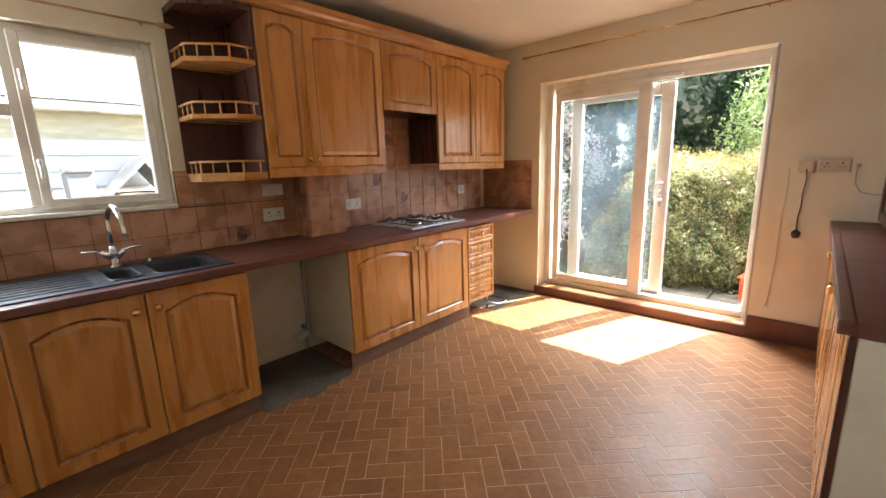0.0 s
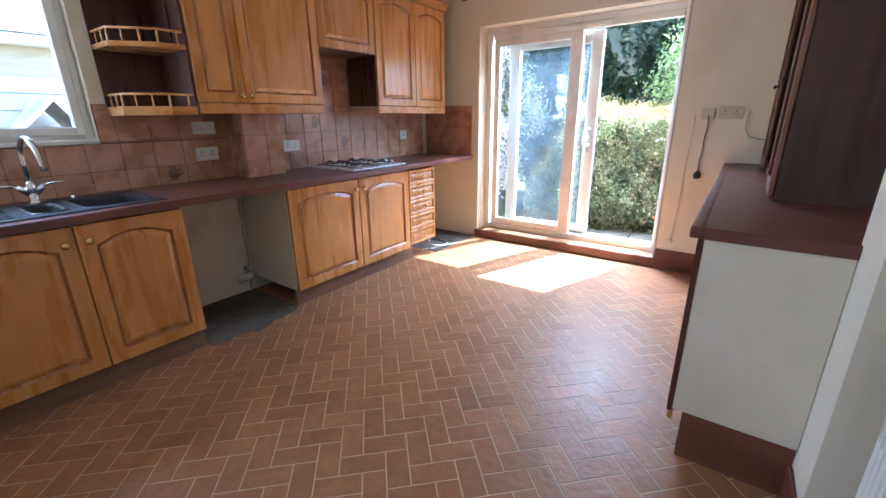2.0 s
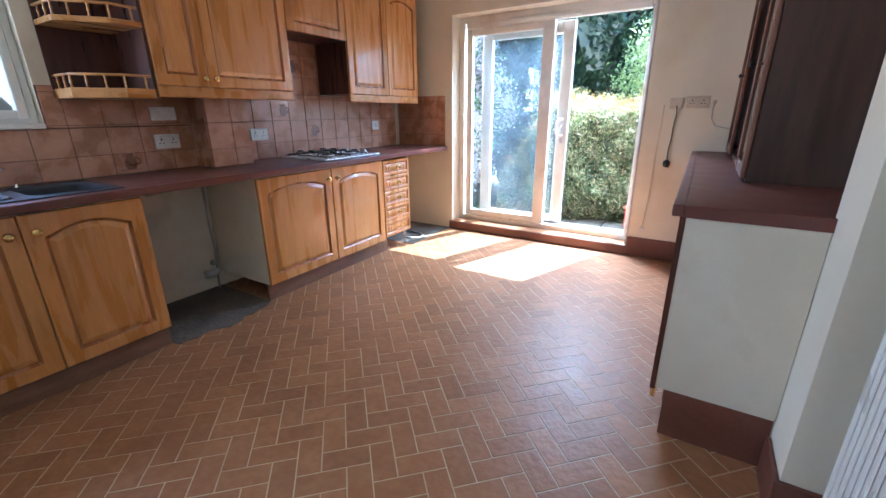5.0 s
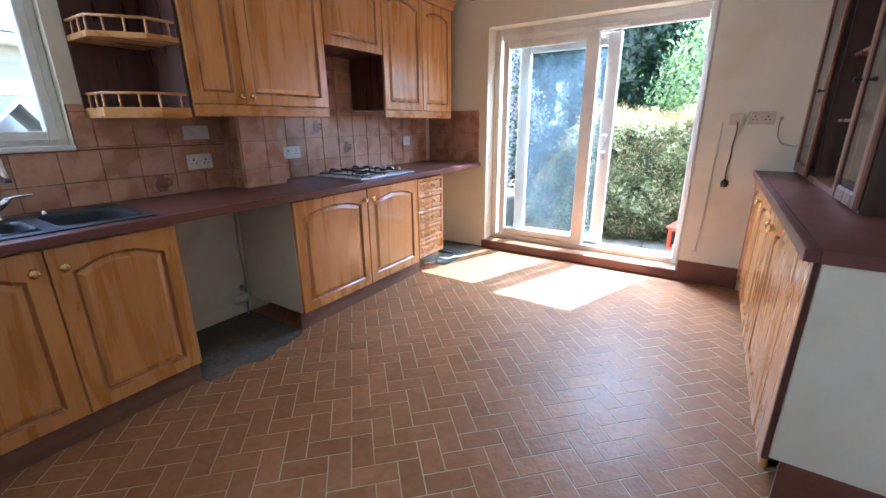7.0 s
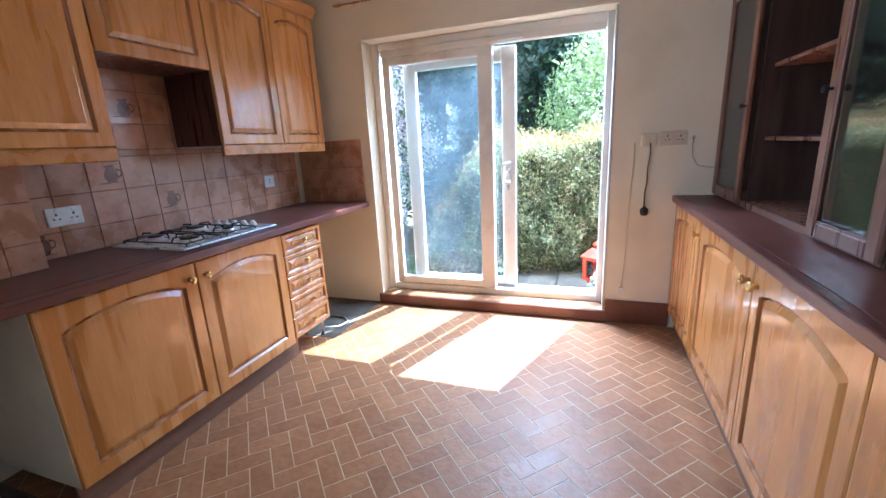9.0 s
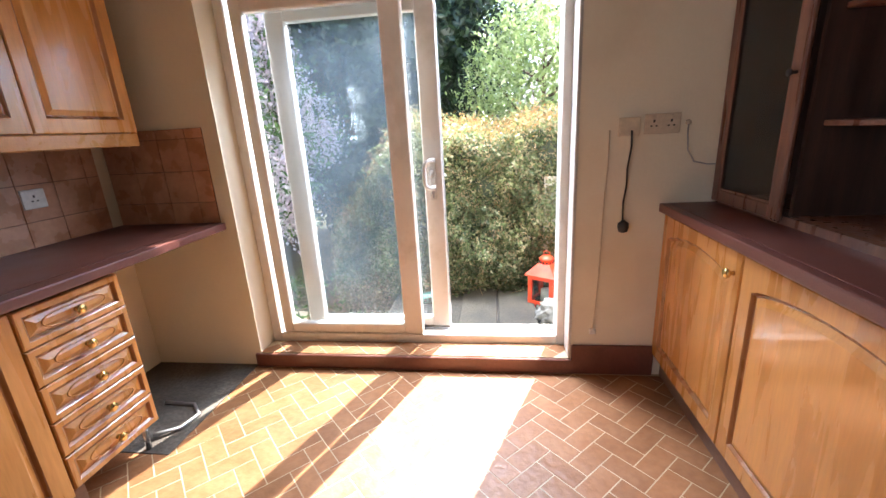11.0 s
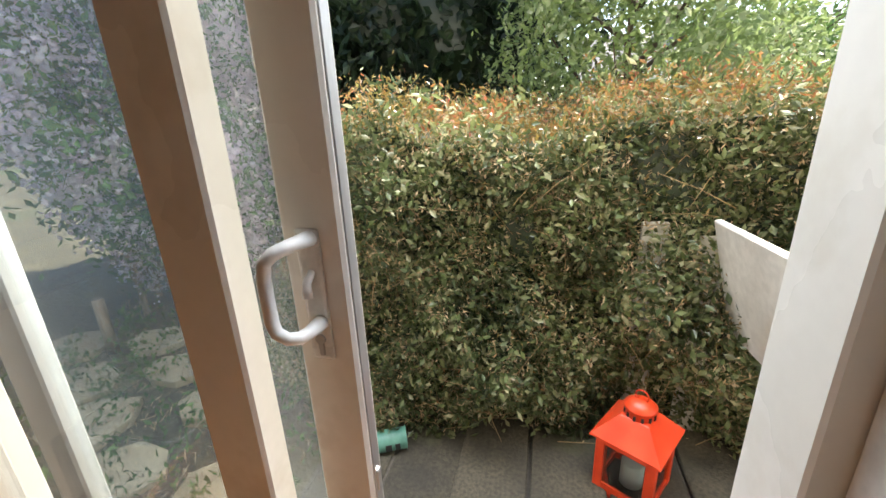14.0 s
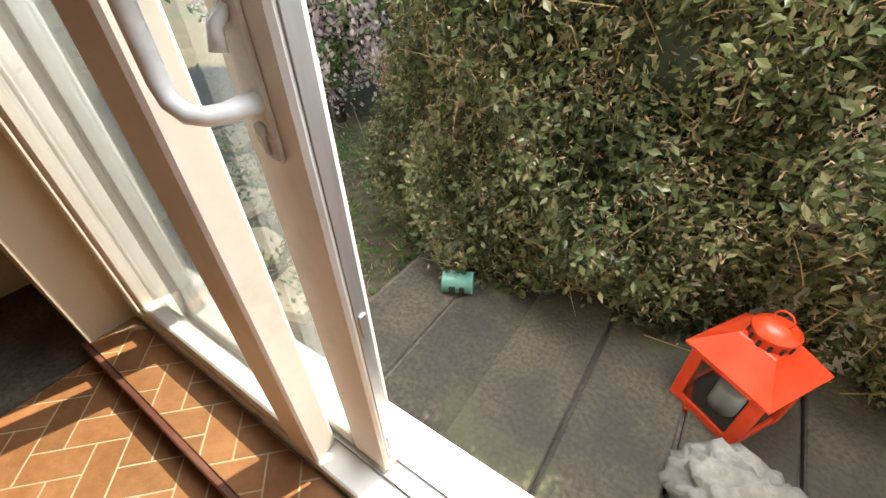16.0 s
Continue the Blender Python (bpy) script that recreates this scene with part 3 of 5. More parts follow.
b = B()
for y0, y1, x0, x1 in ((SY0, 0.635, SX0, SX1), (0.635, SY1, SX0, -2.14), (0.635, SY1, -1.80, SX1), (0.635, 0.66, -2.14, -1.80), (0.785, 0.835, -2.14, -1.80), (1.115, SY1, -2.14, -1.80)):
    box(b, x0 - (0.012 if x0 == SX0 else 0), x1 + (0.012 if x1 == SX1 else 0), y0 - (0.012 if y0 == SY0 else 0), y1 + (0.012 if y1 == SY1 else 0), 0.0005, 0.006)
part("rim", b, SINK, sk)
part("main_bowl", bowl(B(), -2.135, -1.805, 0.84, 1.11, 0.17), SINK, sk)
part("half_bowl", bowl(B(), -2.11, -1.83, 0.665, 0.78, 0.12), SINK, sk)
b = B()
for i in range(7):
    box(b, -2.15 + i * 0.055, -2.135 + i * 0.055, 0.21, 0.60, 0.0055, 0.010, 0.002)
part("drainer_ribs", b, SINK, sk)
part("plug_chain_post", lathe(B(), [(0.012, 0), (0.012, 0.008), (0.006, 0.012), (0.008, 0.02)], (-2.16, 0.88, 0.005), "z", 10), CHROME, sk)

tp = thing("kitchen_tap", "chrome swan-neck mixer tap with two lever handles", "tap", pose(-2.165, 0.735, WT + 0.006))
part("base", lathe(B(), [(0.026, 0), (0.026, 0.006), (0.019, 0.014), (0.019, 0.06), (0.021, 0.07), (0.017, 0.10), (0.012, 0.108)], sides=18), CHROME, tp)
arc = [(0, 0, 0.1), (0, 0, 0.2)] + [(0.085 - 0.085 * math.cos(a), 0.01 * a, 0.235 + 0.075 * math.sin(a)) for a in [k * math.pi / 10 for k in range(10)]] + [(0.175, 0.03, 0.2), (0.182, 0.032, 0.165)]
part("spout", rod(B(), arc, [0.012] * (len(arc) - 1) + [0.0135], 12), CHROME, tp)
for s in (-1, 1):
    arm = part("valve", rod(B(), [(0, 0.012 * s, 0.05), (0, 0.05 * s, 0.085)], [0.015, 0.013], 12), CHROME, tp)
    part("lever", rod(B(), [(0, 0.047 * s, 0.082), (0.005, 0.075 * s, 0.092), (0.01, 0.125 * s, 0.094)], [0.007, 0.0055, 0.0045], 8), CHROME, arm)

# gas hob
hb = thing("gas_hob", "steel four-burner gas hob with black pan supports", "hob", pose(-2.005, 2.75, WT))
part("plate", box(B(), -0.245, 0.245, -0.31, 0.31, 0.0005, 0.010, 0.004, 2), STEEL, hb)
for x, y, r in ((-0.12, -0.17, 0.038), (0.12, -0.17, 0.048), (-0.12, 0.07, 0.048), (0.12, 0.07, 0.032)):
    bn = part("burner", lathe(B(), [(r + 0.018, 0.0), (r + 0.016, 0.006), (r, 0.01), (r, 0.018), (r - 0.008, 0.02)], (x, y, 0.0095), "z", 20), STEEL, hb)
    part("burner_cap", lathe(B(), [(r - 0.004, 0.0), (r - 0.002, 0.006), (r - 0.01, 0.01)], (x, y, 0.029), "z", 20), IRON, bn, "black burner cap")
for y in (-0.17, 0.07):
    b = B()
    for x in (-0.215, 0.215):
        rod(b, [(x, y - 0.1, 0.012), (x, y - 0.1, 0.026), (x, y + 0.1, 0.026), (x, y + 0.1, 0.012)], 0.004, 6)
    for s in (-1, 1):
        rod(b, [(-0.215, y + 0.1 * s, 0.026), (0.215, y + 0.1 * s, 0.026)], 0.004, 6)
    for x in (-0.12, 0.12):
        for dx, dy in ((1, 0), (-1, 0), (0, 1), (0, -1)):
            rod(b, [(x + dx * 0.095, y + dy * 0.1, 0.026), (x + dx * 0.088, y + dy * 0.088, 0.047), (x + dx * 0.03, y + dy * 0.03, 0.047)], 0.004, 6)
    part("pan_support", b, IRON, hb, "black iron pan support")
for i in range(5):
    part("knob", lathe(B(), [(0.02, 0), (0.019, 0.014), (0.013, 0.02), (0.012, 0.03)], (-0.16 + i * 0.07, 0.255, 0.0095), "z", 16), PLASTIC, hb, "white control knob")

# wall units
UX = -1.943


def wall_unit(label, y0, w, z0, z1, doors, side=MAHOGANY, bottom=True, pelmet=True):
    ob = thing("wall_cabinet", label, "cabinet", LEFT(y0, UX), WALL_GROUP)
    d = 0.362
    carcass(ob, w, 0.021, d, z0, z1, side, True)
    for x, dw, k in doors:
        cabinet_door(ob, x + 0.002, z0, dw - 0.004, z1 - z0 - 0.003, k, 0.058, 0.04 if dw > 0.35 else 0.028, knob_z=0.045)
    if pelmet:
        part("pelmet", box(B(), 0, w, 0.004, 0.024, z0 - 0.062, z0 - 0.002, 0.004), OAK_H, ob, "pale oak light pelmet")
    return ob


wall_unit("honey oak wall cabinet with two arched doors", 1.491, 0.885, 1.358, 2.222, ((0, 0.287, 0.255), (0.287, 0.598, 0.032)))
wall_unit("short honey oak cabinet over the hob", 2.379, 0.567, 1.748, 2.222, ((0, 0.567, None),), pelmet=False)
wall_unit("honey oak wall cabinet with two narrow arched doors", 2.949, 0.974, 1.358, 2.222, ((0, 0.506, None), (0.506, 0.468, None)))
b = B()
prof = [(0.0, 0.0), (0.016, 0.006), (0.02, 0.024), (0.034, 0.04), (0.05, 0.05), (0.054, 0.072), (-0.04, 0.072), (-0.04, 0.0)]
for ys in (((1.1, 3.925)),):
    a, c = [b.verts.new((UX + x, ys[0], 2.224 + z)) for x, z in prof], [b.verts.new((UX + x, ys[1], 2.224 + z)) for x, z in prof]
    for i in range(len(prof)):
        j = (i + 1) % len(prof)
        b.faces.new((a[i], a[j], c[j], c[i]))
    b.faces.new(a), b.faces.new(c)
tagged(part("cornice", b, OAK_H), "moulded honey oak cornice along the wall cabinets", "cornice")

# open corner shelves
sh = thing("corner_shelf", "dark open end shelf unit with small oak gallery rails", "shelf")
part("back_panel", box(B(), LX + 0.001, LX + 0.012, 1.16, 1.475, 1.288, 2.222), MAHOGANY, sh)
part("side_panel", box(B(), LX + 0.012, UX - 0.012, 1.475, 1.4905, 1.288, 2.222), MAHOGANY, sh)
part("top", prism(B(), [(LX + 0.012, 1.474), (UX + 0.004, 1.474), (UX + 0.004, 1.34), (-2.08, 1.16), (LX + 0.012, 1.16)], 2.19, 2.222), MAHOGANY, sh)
for z, zt in ((1.288, 1.335), (1.625, 1.65), (1.915, 1.94)):
    outline = [(LX + 0.012, 1.474), (UX + 0.004, 1.474), (UX + 0.004, 1.34), (-2.08, 1.16), (LX + 0.012, 1.16)]
    s = part("shelf", prism(B(), outline, z, zt, 0.003), OAK_H, sh, "shelf with worn front edge")
    rail = [(UX - 0.006, 1.466, zt + 0.062), (UX - 0.006, 1.345, zt + 0.062), (-2.084, 1.17, zt + 0.062), (LX + 0.014, 1.17, zt + 0.062)]
    part("rail", rod(B(), rail, 0.0065, 8), OAK_H, s, "thin gallery rail")
    for x, y in ((UX - 0.006, 1.44), (UX - 0.006, 1.345), (-1.995, 1.28), (-2.045, 1.22), (-2.084, 1.17), (-2.16, 1.17), (-2.24, 1.17)):
        part("spindle", lathe(B(), [(0.005, 0), (0.0065, 0.008), (0.0035, 0.014), (0.0065, 0.03), (0.0035, 0.046), (0.006, 0.052), (0.005, 0.058)], (x, y, zt), "z", 8), OAK, s, "turned spindle")

# gap between the units: board, pipes and valve
setting("panel_gap", box(B(), LX + 0.001, LX + 0.014, 1.2, 1.824, 0.09, 0.834), BOARD, "scuffed cream back board in the appliance gap", "panel")
pp = thing("water_pipes", "two dusty copper pipes with a white stop valve", "pipes")
for dz in (0, 0.022):
    part("pipe", rod(B(), [(LX + 0.03, 1.45 + dz, 0.735 + dz), (LX + 0.03, 1.62, 0.745 + dz), (LX + 0.035, 1.70, 0.757 + dz), (LX + 0.035, 1.822, 0.752 + dz)], 0.0065, 8), ALU, pp)
part("pipe", rod(B(), [(LX + 0.03, 1.80, 0.74), (LX + 0.03, 1.795, 0.45), (LX + 0.035, 1.80, 0.3), (LX + 0.03, 1.785, 0.0)], 0.007, 8), ALU, pp)
part("valve", lathe(B(), [(0.012, 0), (0.02, 0.01), (0.02, 0.03), (0.012, 0.045)], (LX + 0.022, 1.77, 0.20), "x", 12), ALU, pp)
part("waste_cap", rod(B(), [(LX + 0.03, 1.70, 0.125), (LX + 0.055, 1.75, 0.13), (LX + 0.055, 1.79, 0.14)], [0.03, 0.03, 0.022], 12), PLASTIC, pp, "white plastic waste fitting")
tagged(part("grey_hose", rod(B(), [(-1.80, 3.43, 0.03), (-1.72, 3.50, 0.012), (-1.70, 3.60, 0.012), (-1.78, 3.67, 0.012), (-1.95, 3.68, 0.012)], 0.009, 8), ALU), "thin grey hose curled on the floor by the drawers", "hose")


def plate(name, label, at, w, h, sockets=2, mat=PLASTIC, switched=True):
    """A wall plate; front towards -y."""
    ob = thing(name, label, "socket" if sockets else "plate", at)
    part("plate", box(B(), -w / 2, w / 2, -0.01, -0.0005, -h / 2, h / 2, 0.004, 2), mat, ob)
    for i in range(sockets):
        cx = (i - (sockets - 1) / 2) * w * 0.48
        b = B()
        box(b, cx - 0.004, cx + 0.004, -0.0112, -0.0095, 0.006, 0.017)
        for s in (-1, 1):
            box(b, cx + s * 0.011 - 0.004, cx + s * 0.011 + 0.004, -0.0112, -0.0095, -0.012, -0.006)
        part("pin_holes", b, BLACK, ob)
        if switched:
            part("rocker", box(B(), cx - 0.006, cx + 0.006, -0.015, -0.0098, 0.022, 0.036, 0.002), mat, ob)
    return ob


TW = LX + 0.0075
plate("double_socket", "white double socket on the tiled wall", LEFT(1.648, TW + 0.001) @ pose(0, 0, 1.047), 0.146, 0.086)
plate("blank_plate", "cream blank double plate on the tiled wall", LEFT(1.655, TW + 0.001) @ pose(0, 0, 1.212), 0.146, 0.078, 0)
plate("double_socket", "white double socket beside the hob", LEFT(2.303, TW + 0.001) @ pose(0, 0, 1.06), 0.146, 0.086)
plate("fused_switch", "white single fused switch on the tiled wall", LEFT(3.65, TW + 0.001) @ pose(0, 0, 1.092), 0.1, 0.086, 1, PLASTIC, False)
plate("double_socket", "cream double socket with wide back box beside the garden door", pose(0.503, DY, 1.268), 0.15, 0.086, 2, CREAM_PLASTIC)
bx = plate("cable_outlet", "cream surface outlet box with a hanging black lead", pose(0.363, DY - 0.012, 1.262), 0.085, 0.08, 0, CREAM_PLASTIC)
part("back_box", box(B(), -0.043, 0.043, -0.0005, 0.012, -0.04, 0.04, 0.002), CREAM_PLASTIC, bx)
ld = thing("hanging_lead", "black flex with a black round plug hanging down the wall", "lead")
part("flex", rod(B(), [(0.37, DY - 0.026, 1.245), (0.376, DY - 0.02, 1.18), (0.366, DY - 0.014, 1.08), (0.368, DY - 0.013, 1.0), (0.358, DY - 0.013, 0.92), (0.361, DY - 0.014, 0.835)], 0.0038, 6), BLACK, ld)
part("plug", lathe(B(), [(0.008, 0.035), (0.012, 0.028), (0.024, 0.02), (0.026, 0.0), (0.02, -0.02), (0.012, -0.024)], (0.361, DY - 0.028, 0.806), "z", 14), BLACK, ld, "round black plug")
wr = thing("phone_wire", "thin cream wire down the wall to a small connector", "wire")
part("flex", rod(B(), [(0.282, DY - 0.004, 1.25), (0.283, DY - 0.005, 1.1), (0.273, DY - 0.004, 0.9), (0.27, DY - 0.005, 0.6), (0.262, DY - 0.004, 0.4), (0.252, DY - 0.006, 0.27)], 0.0028, 6), CREAM_PLASTIC, wr)
part("connector", box(B(), 0.235, 0.268, DY - 0.016, DY - 0.0005, 0.235, 0.265, 0.003), PLASTIC, wr)
w2 = thing("aerial_wire", "short grey wire looping from a wall hole to the dresser", "wire")
part("flex", rod(B(), [(0.612, DY - 0.004, 1.268), (0.606, DY - 0.02, 1.22), (0.61, DY - 0.03, 1.15), (0.64, DY - 0.03, 1.1), (0.70, DY - 0.02, 1.085), (0.748, DY - 0.012, 1.083)], 0.003, 6), ALU, w2)
part("grommet", lathe(B(), [(0.012, 0), (0.01, -0.008), (0.004, -0.01)], (0.612, DY - 0.0005, 1.268), "y", 10), CREAM_PLASTIC, w2)

# ---- dresser side ----
RW = 0.912
b = B()
box(b, 0.56, RX - 0.001, 1.847, DY - 0.002, RW - 0.04, RW - 0.0001), box(b, 0.56, 0.931, 1.815, 1.847, RW - 0.04, RW - 0.0001)
wt = tagged(part("worktop", b, WORKTOP), "dark red-brown laminate worktop along the dresser wall", "worktop")
part("front_edge", box(B(), 0.522, 0.5602, 1.815, DY - 0.002, RW - 0.04, RW, 0.007, 2), WORKTOP, wt, "rounded laminate front edge")


def right_unit(label, y1, w, doors, z0=0.13, z1=0.86):
    ob = thing("base_cabinet", label, "cabinet", RIGHT(y1), BASE_GROUP)
    d = 0.60
    carcass(ob, w, 0.021, d, 0.12, 0.87, OAK)
    part("plinth", box(B(), 0, w, 0.05, 0.066, 0.0, 0.119), PLINTH, ob, "dark brown plinth board")
    for x, dw, k in doors:
        cabinet_door(ob, x + 0.002, z0, dw - 0.004, z1 - z0, k, 0.06)
    return ob


right_unit("honey oak dresser base cabinet with one arched door", 4.056, 0.648, ((0, 0.646, 0.605),))
right_unit("honey oak dresser base cabinet with two arched doors", 3.407, 1.35, ((0, 0.717, 0.677), (0.717, 0.633, 0.04)))
ep = thing("end_panel", "cream end panel with oak front strip and dark edge", "panel")
part("board", box(B(), 0.566, 0.93, 1.822, 1.84, 0.21, 0.871), BOARD, ep)
part("board_foot", box(B(), 0.60, 0.93, 1.836, 1.85, 0.0, 0.209), SKIRT, ep, "dark red-brown plinth board")
part("front_strip", box(B(), 0.552, 0.57, 1.84, 2.056, 0.15, 0.871, 0.003), OAK, ep, "honey oak filler strip")
part("dark_edge", box(B(), 0.548, 0.5655, 1.819, 1.8395, 0.2, 0.8715, 0.002), MAHOGANY, ep, "dark edging strip")

ds = thing("dresser_top", "brown glazed dresser top with open middle shelves", "dresser")
DX, D0, D1, DT = 0.757, 2.46, 4.045, 2.06
b = B()
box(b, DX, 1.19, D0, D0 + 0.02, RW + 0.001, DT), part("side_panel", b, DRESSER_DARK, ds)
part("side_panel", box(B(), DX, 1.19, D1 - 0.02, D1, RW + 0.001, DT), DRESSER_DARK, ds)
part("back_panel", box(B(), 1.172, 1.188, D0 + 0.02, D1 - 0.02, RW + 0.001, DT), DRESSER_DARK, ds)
part("bottom", box(B(), DX, 1.172, D0 + 0.02, D1 - 0.02, RW + 0.001, RW + 0.03), DRESSER, ds)
part("top", box(B(), DX - 0.005, 1.19, D0 - 0.005, D1, DT, DT + 0.02), DRESSER, ds)
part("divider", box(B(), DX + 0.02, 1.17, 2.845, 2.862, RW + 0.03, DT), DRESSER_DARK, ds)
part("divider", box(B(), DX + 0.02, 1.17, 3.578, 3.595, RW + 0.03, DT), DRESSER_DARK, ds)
for z in (1.24, 1.575):
    part("shelf", box(B(), DX + 0.06, 1.17, 2.863, 3.577, z, z + 0.018, 0.003), DRESSER, ds, "brown shelf with pale front edge")
b = B()
prof = [(0.0, 0.0), (-0.012, 0.01), (-0.02, 0.03), (-0.045, 0.05), (-0.05, 0.075), (0.03, 0.075), (0.03, 0.0)]
a, c = [b.verts.new((DX + x, D0 - 0.02, DT - 0.03 + z)) for x, z in prof], [b.verts.new((DX + x, D1, DT - 0.03 + z)) for x, z in prof]
for i in range(len(prof)):
    j = (i + 1) % len(prof)
    b.faces.new((a[i], a[j], c[j], c[i]))
b.faces.new(a), b.faces.new(c)
part("cornice", b, DRESSER, ds, "moulded brown cornice")
for y0, y1, ky in ((D0 + 0.002, 2.855, 2.828), (3.585, D1 - 0.002, 3.612)):
    dd = part("glazed_door", window_frame(B(), y0, y1, RW + 0.012, DT - 0.035, 0.055, DX - 0.022, DX - 0.001, 0.006), DRESSER, ds)
    pane = part("pane", box(B(), DX - 0.014, DX - 0.010, y0 + 0.054, y1 - 0.054, RW + 0.066, DT - 0.089), SMOKE, dd)
    pane.visible_shadow = False
    part("bead", window_frame(B(), y0 + 0.054, y1 - 0.054, RW + 0.066, DT - 0.089, 0.008, DX - 0.02, DX - 0.0145, 0.002), DRESSER, dd)
    part("knob", lathe(B(), [(0.006, 0), (0.005, -0.012), (0.011, -0.018), (0.012, -0.025), (0.005, -0.03)], (DX - 0.022, ky, 1.41), "x", 12), IRON, dd, "small dark metal knob")

# curtain rails
for label, pts, ends in (("thin brass curtain rail on brackets over the garden door", ((-1.72, DY - 0.06, 2.315), (0.14, DY - 0.06, 2.315)), "x"),
                         ("thin white curtain rail over the kitchen window", ((LX + 0.05, -0.4, 2.12), (LX + 0.05, 1.11, 2.12)), "y")):
    cr = thing("curtain_rail", label, "curtain rail")
    m = BRASS if ends == "x" else OAK_PALE
    part("pole", rod(B(), pts, 0.006, 8), m, cr)
    for k in (0, 1):
        p, q = Vector(pts[k]), (Vector(pts[k]) - Vector(pts[1 - k])).normalized()
        part("finial", rod(B(), [p, p + q * 0.02, p + q * 0.05, p + q * 0.08], [0.006, 0.014, 0.013, 0.004], 10), m, cr)
    for u in (0.04, 0.5, 0.96):
        p = Vector(pts[0]).lerp(Vector(pts[1]), u)
        wall_at = Vector((p.x, DY, p.z)) if ends == "x" else Vector((LX, p.y, p.z))
        part("bracket", rod(B(), [p, wall_at], 0.005, 6), m, cr)

# white grooved door at the entrance
ed = tagged(thing("door_2", "white grooved panel door standing open", "door"), kind="structure")
part("leaf", box(B(), 0.99, 1.025, 0.75, 1.50, 0.01, 2.0, 0.003), UPVC, ed)
b = B()
for i in range(24):
    box(b, 0.984, 0.9905, 0.765 + i * 0.0305, 0.785 + i * 0.0305, 0.02, 1.98, 0.003)
part("ribs", b, UPVC, ed, "narrow vertical ribs")


# ---- garden ----
def leaves(name, mat, centres, size, parent=None, up=0.3, label="", long=2.2, seed=1):
    """Many small folded leaves, each four vertices and two triangles, as one mesh."""
    rng = np.random.default_rng(seed)
    c = np.asarray(centres, dtype=float)
    n = len(c)
    d = rng.normal(size=(n, 3))
    d[:, 2] += up
    d /= np.linalg.norm(d, axis=1)[:, None]
    s = np.cross(d, rng.normal(size=(n, 3)))
    s /= np.linalg.norm(s, axis=1)[:, None]
    nn = np.cross(d, s)
    z = (size * rng.uniform(0.6, 1.4, n))[:, None]
    v = np.stack([c, c + d * z * 0.5 + s * z / long * 0.5 + nn * z * 0.06, c + d * z, c + d * z * 0.5 - s * z / long * 0.5 + nn * z * 0.06], 1).reshape(-1, 3)
    i = np.arange(n)[:, None] * 4
    f = np.concatenate([i + np.array([[0, 1, 2]]), i + np.array([[0, 2, 3]])], 0)
    me = bpy.data.meshes.new(name)
    me.from_pydata(v.tolist(), [], f.tolist())
    me.materials.append(mat)
    ob = new(name, me)
    if parent:
        ob.parent = parent
    return tagged(ob, label, kind="stuff")


def clumps(rng, n_clump, per, place, spread):
    """Leaf centres gathered in clumps."""
    c = np.array([place() for _ in range(n_clump)])
    return (c[:, None, :] + rng.normal(size=(n_clump, per, 3)) * spread).reshape(-1, 3)


setting("ground", box(B(), -600, 600, OUT + 0.001, 900, -0.75, -0.5), SOIL, "rough garden ground with patches of grass and earth")
setting("ground_side", box(B(), -600, LX - 0.301, -600, OUT + 0.001, -0.75, -0.5), SOIL, "rough ground beside the house", "ground")
pt = setting("patio", box(B(), -1.07, 1.4, OUT + 0.091, 5.35, -0.5, -0.03), SCREED, "weathered grey plank-like paving by the garden door")

# hedge
rng = np.random.default_rng(5)
HX0, HX1 = -1.75, 2.6


def hedge_top(x):
    t = min(1, max(0, (x + 1.8) / 0.95))
    return 0.55 + 0.72 * t * t * (3 - 2 * t) + 0.05 * math.sin(5 * x) + 0.03 * math.sin(13 * x + 1)


def hedge_front(x):
    t = min(1, max(0, (-1.0 - x) / 0.8))
    return 5.18 + 0.45 * t + 0.06 * math.sin(4 * x + 1)


def hedge_point(top_only=False, face=False):
    x = rng.uniform(HX0, HX1)
    zt = hedge_top(x)
    if top_only:
        return x, hedge_front(x) + 0.02 + rng.uniform(0, 1.2), zt + rng.normal() * 0.05 + 0.02
    z = -0.45 + (zt + 0.45) * rng.uniform(0, 1) if x < -0.85 else zt * rng.uniform(-0.02, 1)
    bulge = 0.11 * math.sin(7 * z + 3 * x) * math.sin(5 * x) + 0.05 * math.sin(17 * x + 4 * z) * math.sin(13 * z)
    return x, hedge_front(x) + bulge + abs(rng.normal()) * 0.07 + 0.12 * (z / zt) ** 4, z


hg = thing("hedge", "dense garden hedge with green leaves, dry stems and reddish-gold tips", "hedge")
leaves("leaves", LEAF_GREEN, clumps(rng, 11500, 7, hedge_point, 0.03), 0.033, hg, 0.0, "small glossy green leaves", 2.0, 11)
# Seed heads are coloured extra bright to double as painted sun specks.
leaves("seed_head_growth", LEAF_DRY, clumps(rng, 8000, 6, hedge_point, 0.02), 0.02, hg, 0.2, "pale dry seed heads, brightened to read as sun specks", 3.5, 12)
leaves("tip_growth", LEAF_RED, clumps(rng, 5200, 6, lambda: hedge_point(True), 0.03), 0.022, hg, 0.6, "reddish and golden young tips", 2.6, 13)
leaves("pink_tip_growth", LEAF_RED, clumps(rng, 260, 14, lambda: hedge_point(), 0.03), 0.02, hg, 0.4, "small sprays of pinkish young shoots", 3.0, 15)
leaves("top_leaves", LEAF_GREEN, clumps(rng, 1000, 6, lambda: hedge_point(True), 0.035), 0.04, hg, 0.4, "", 2.6, 14)
b = B()
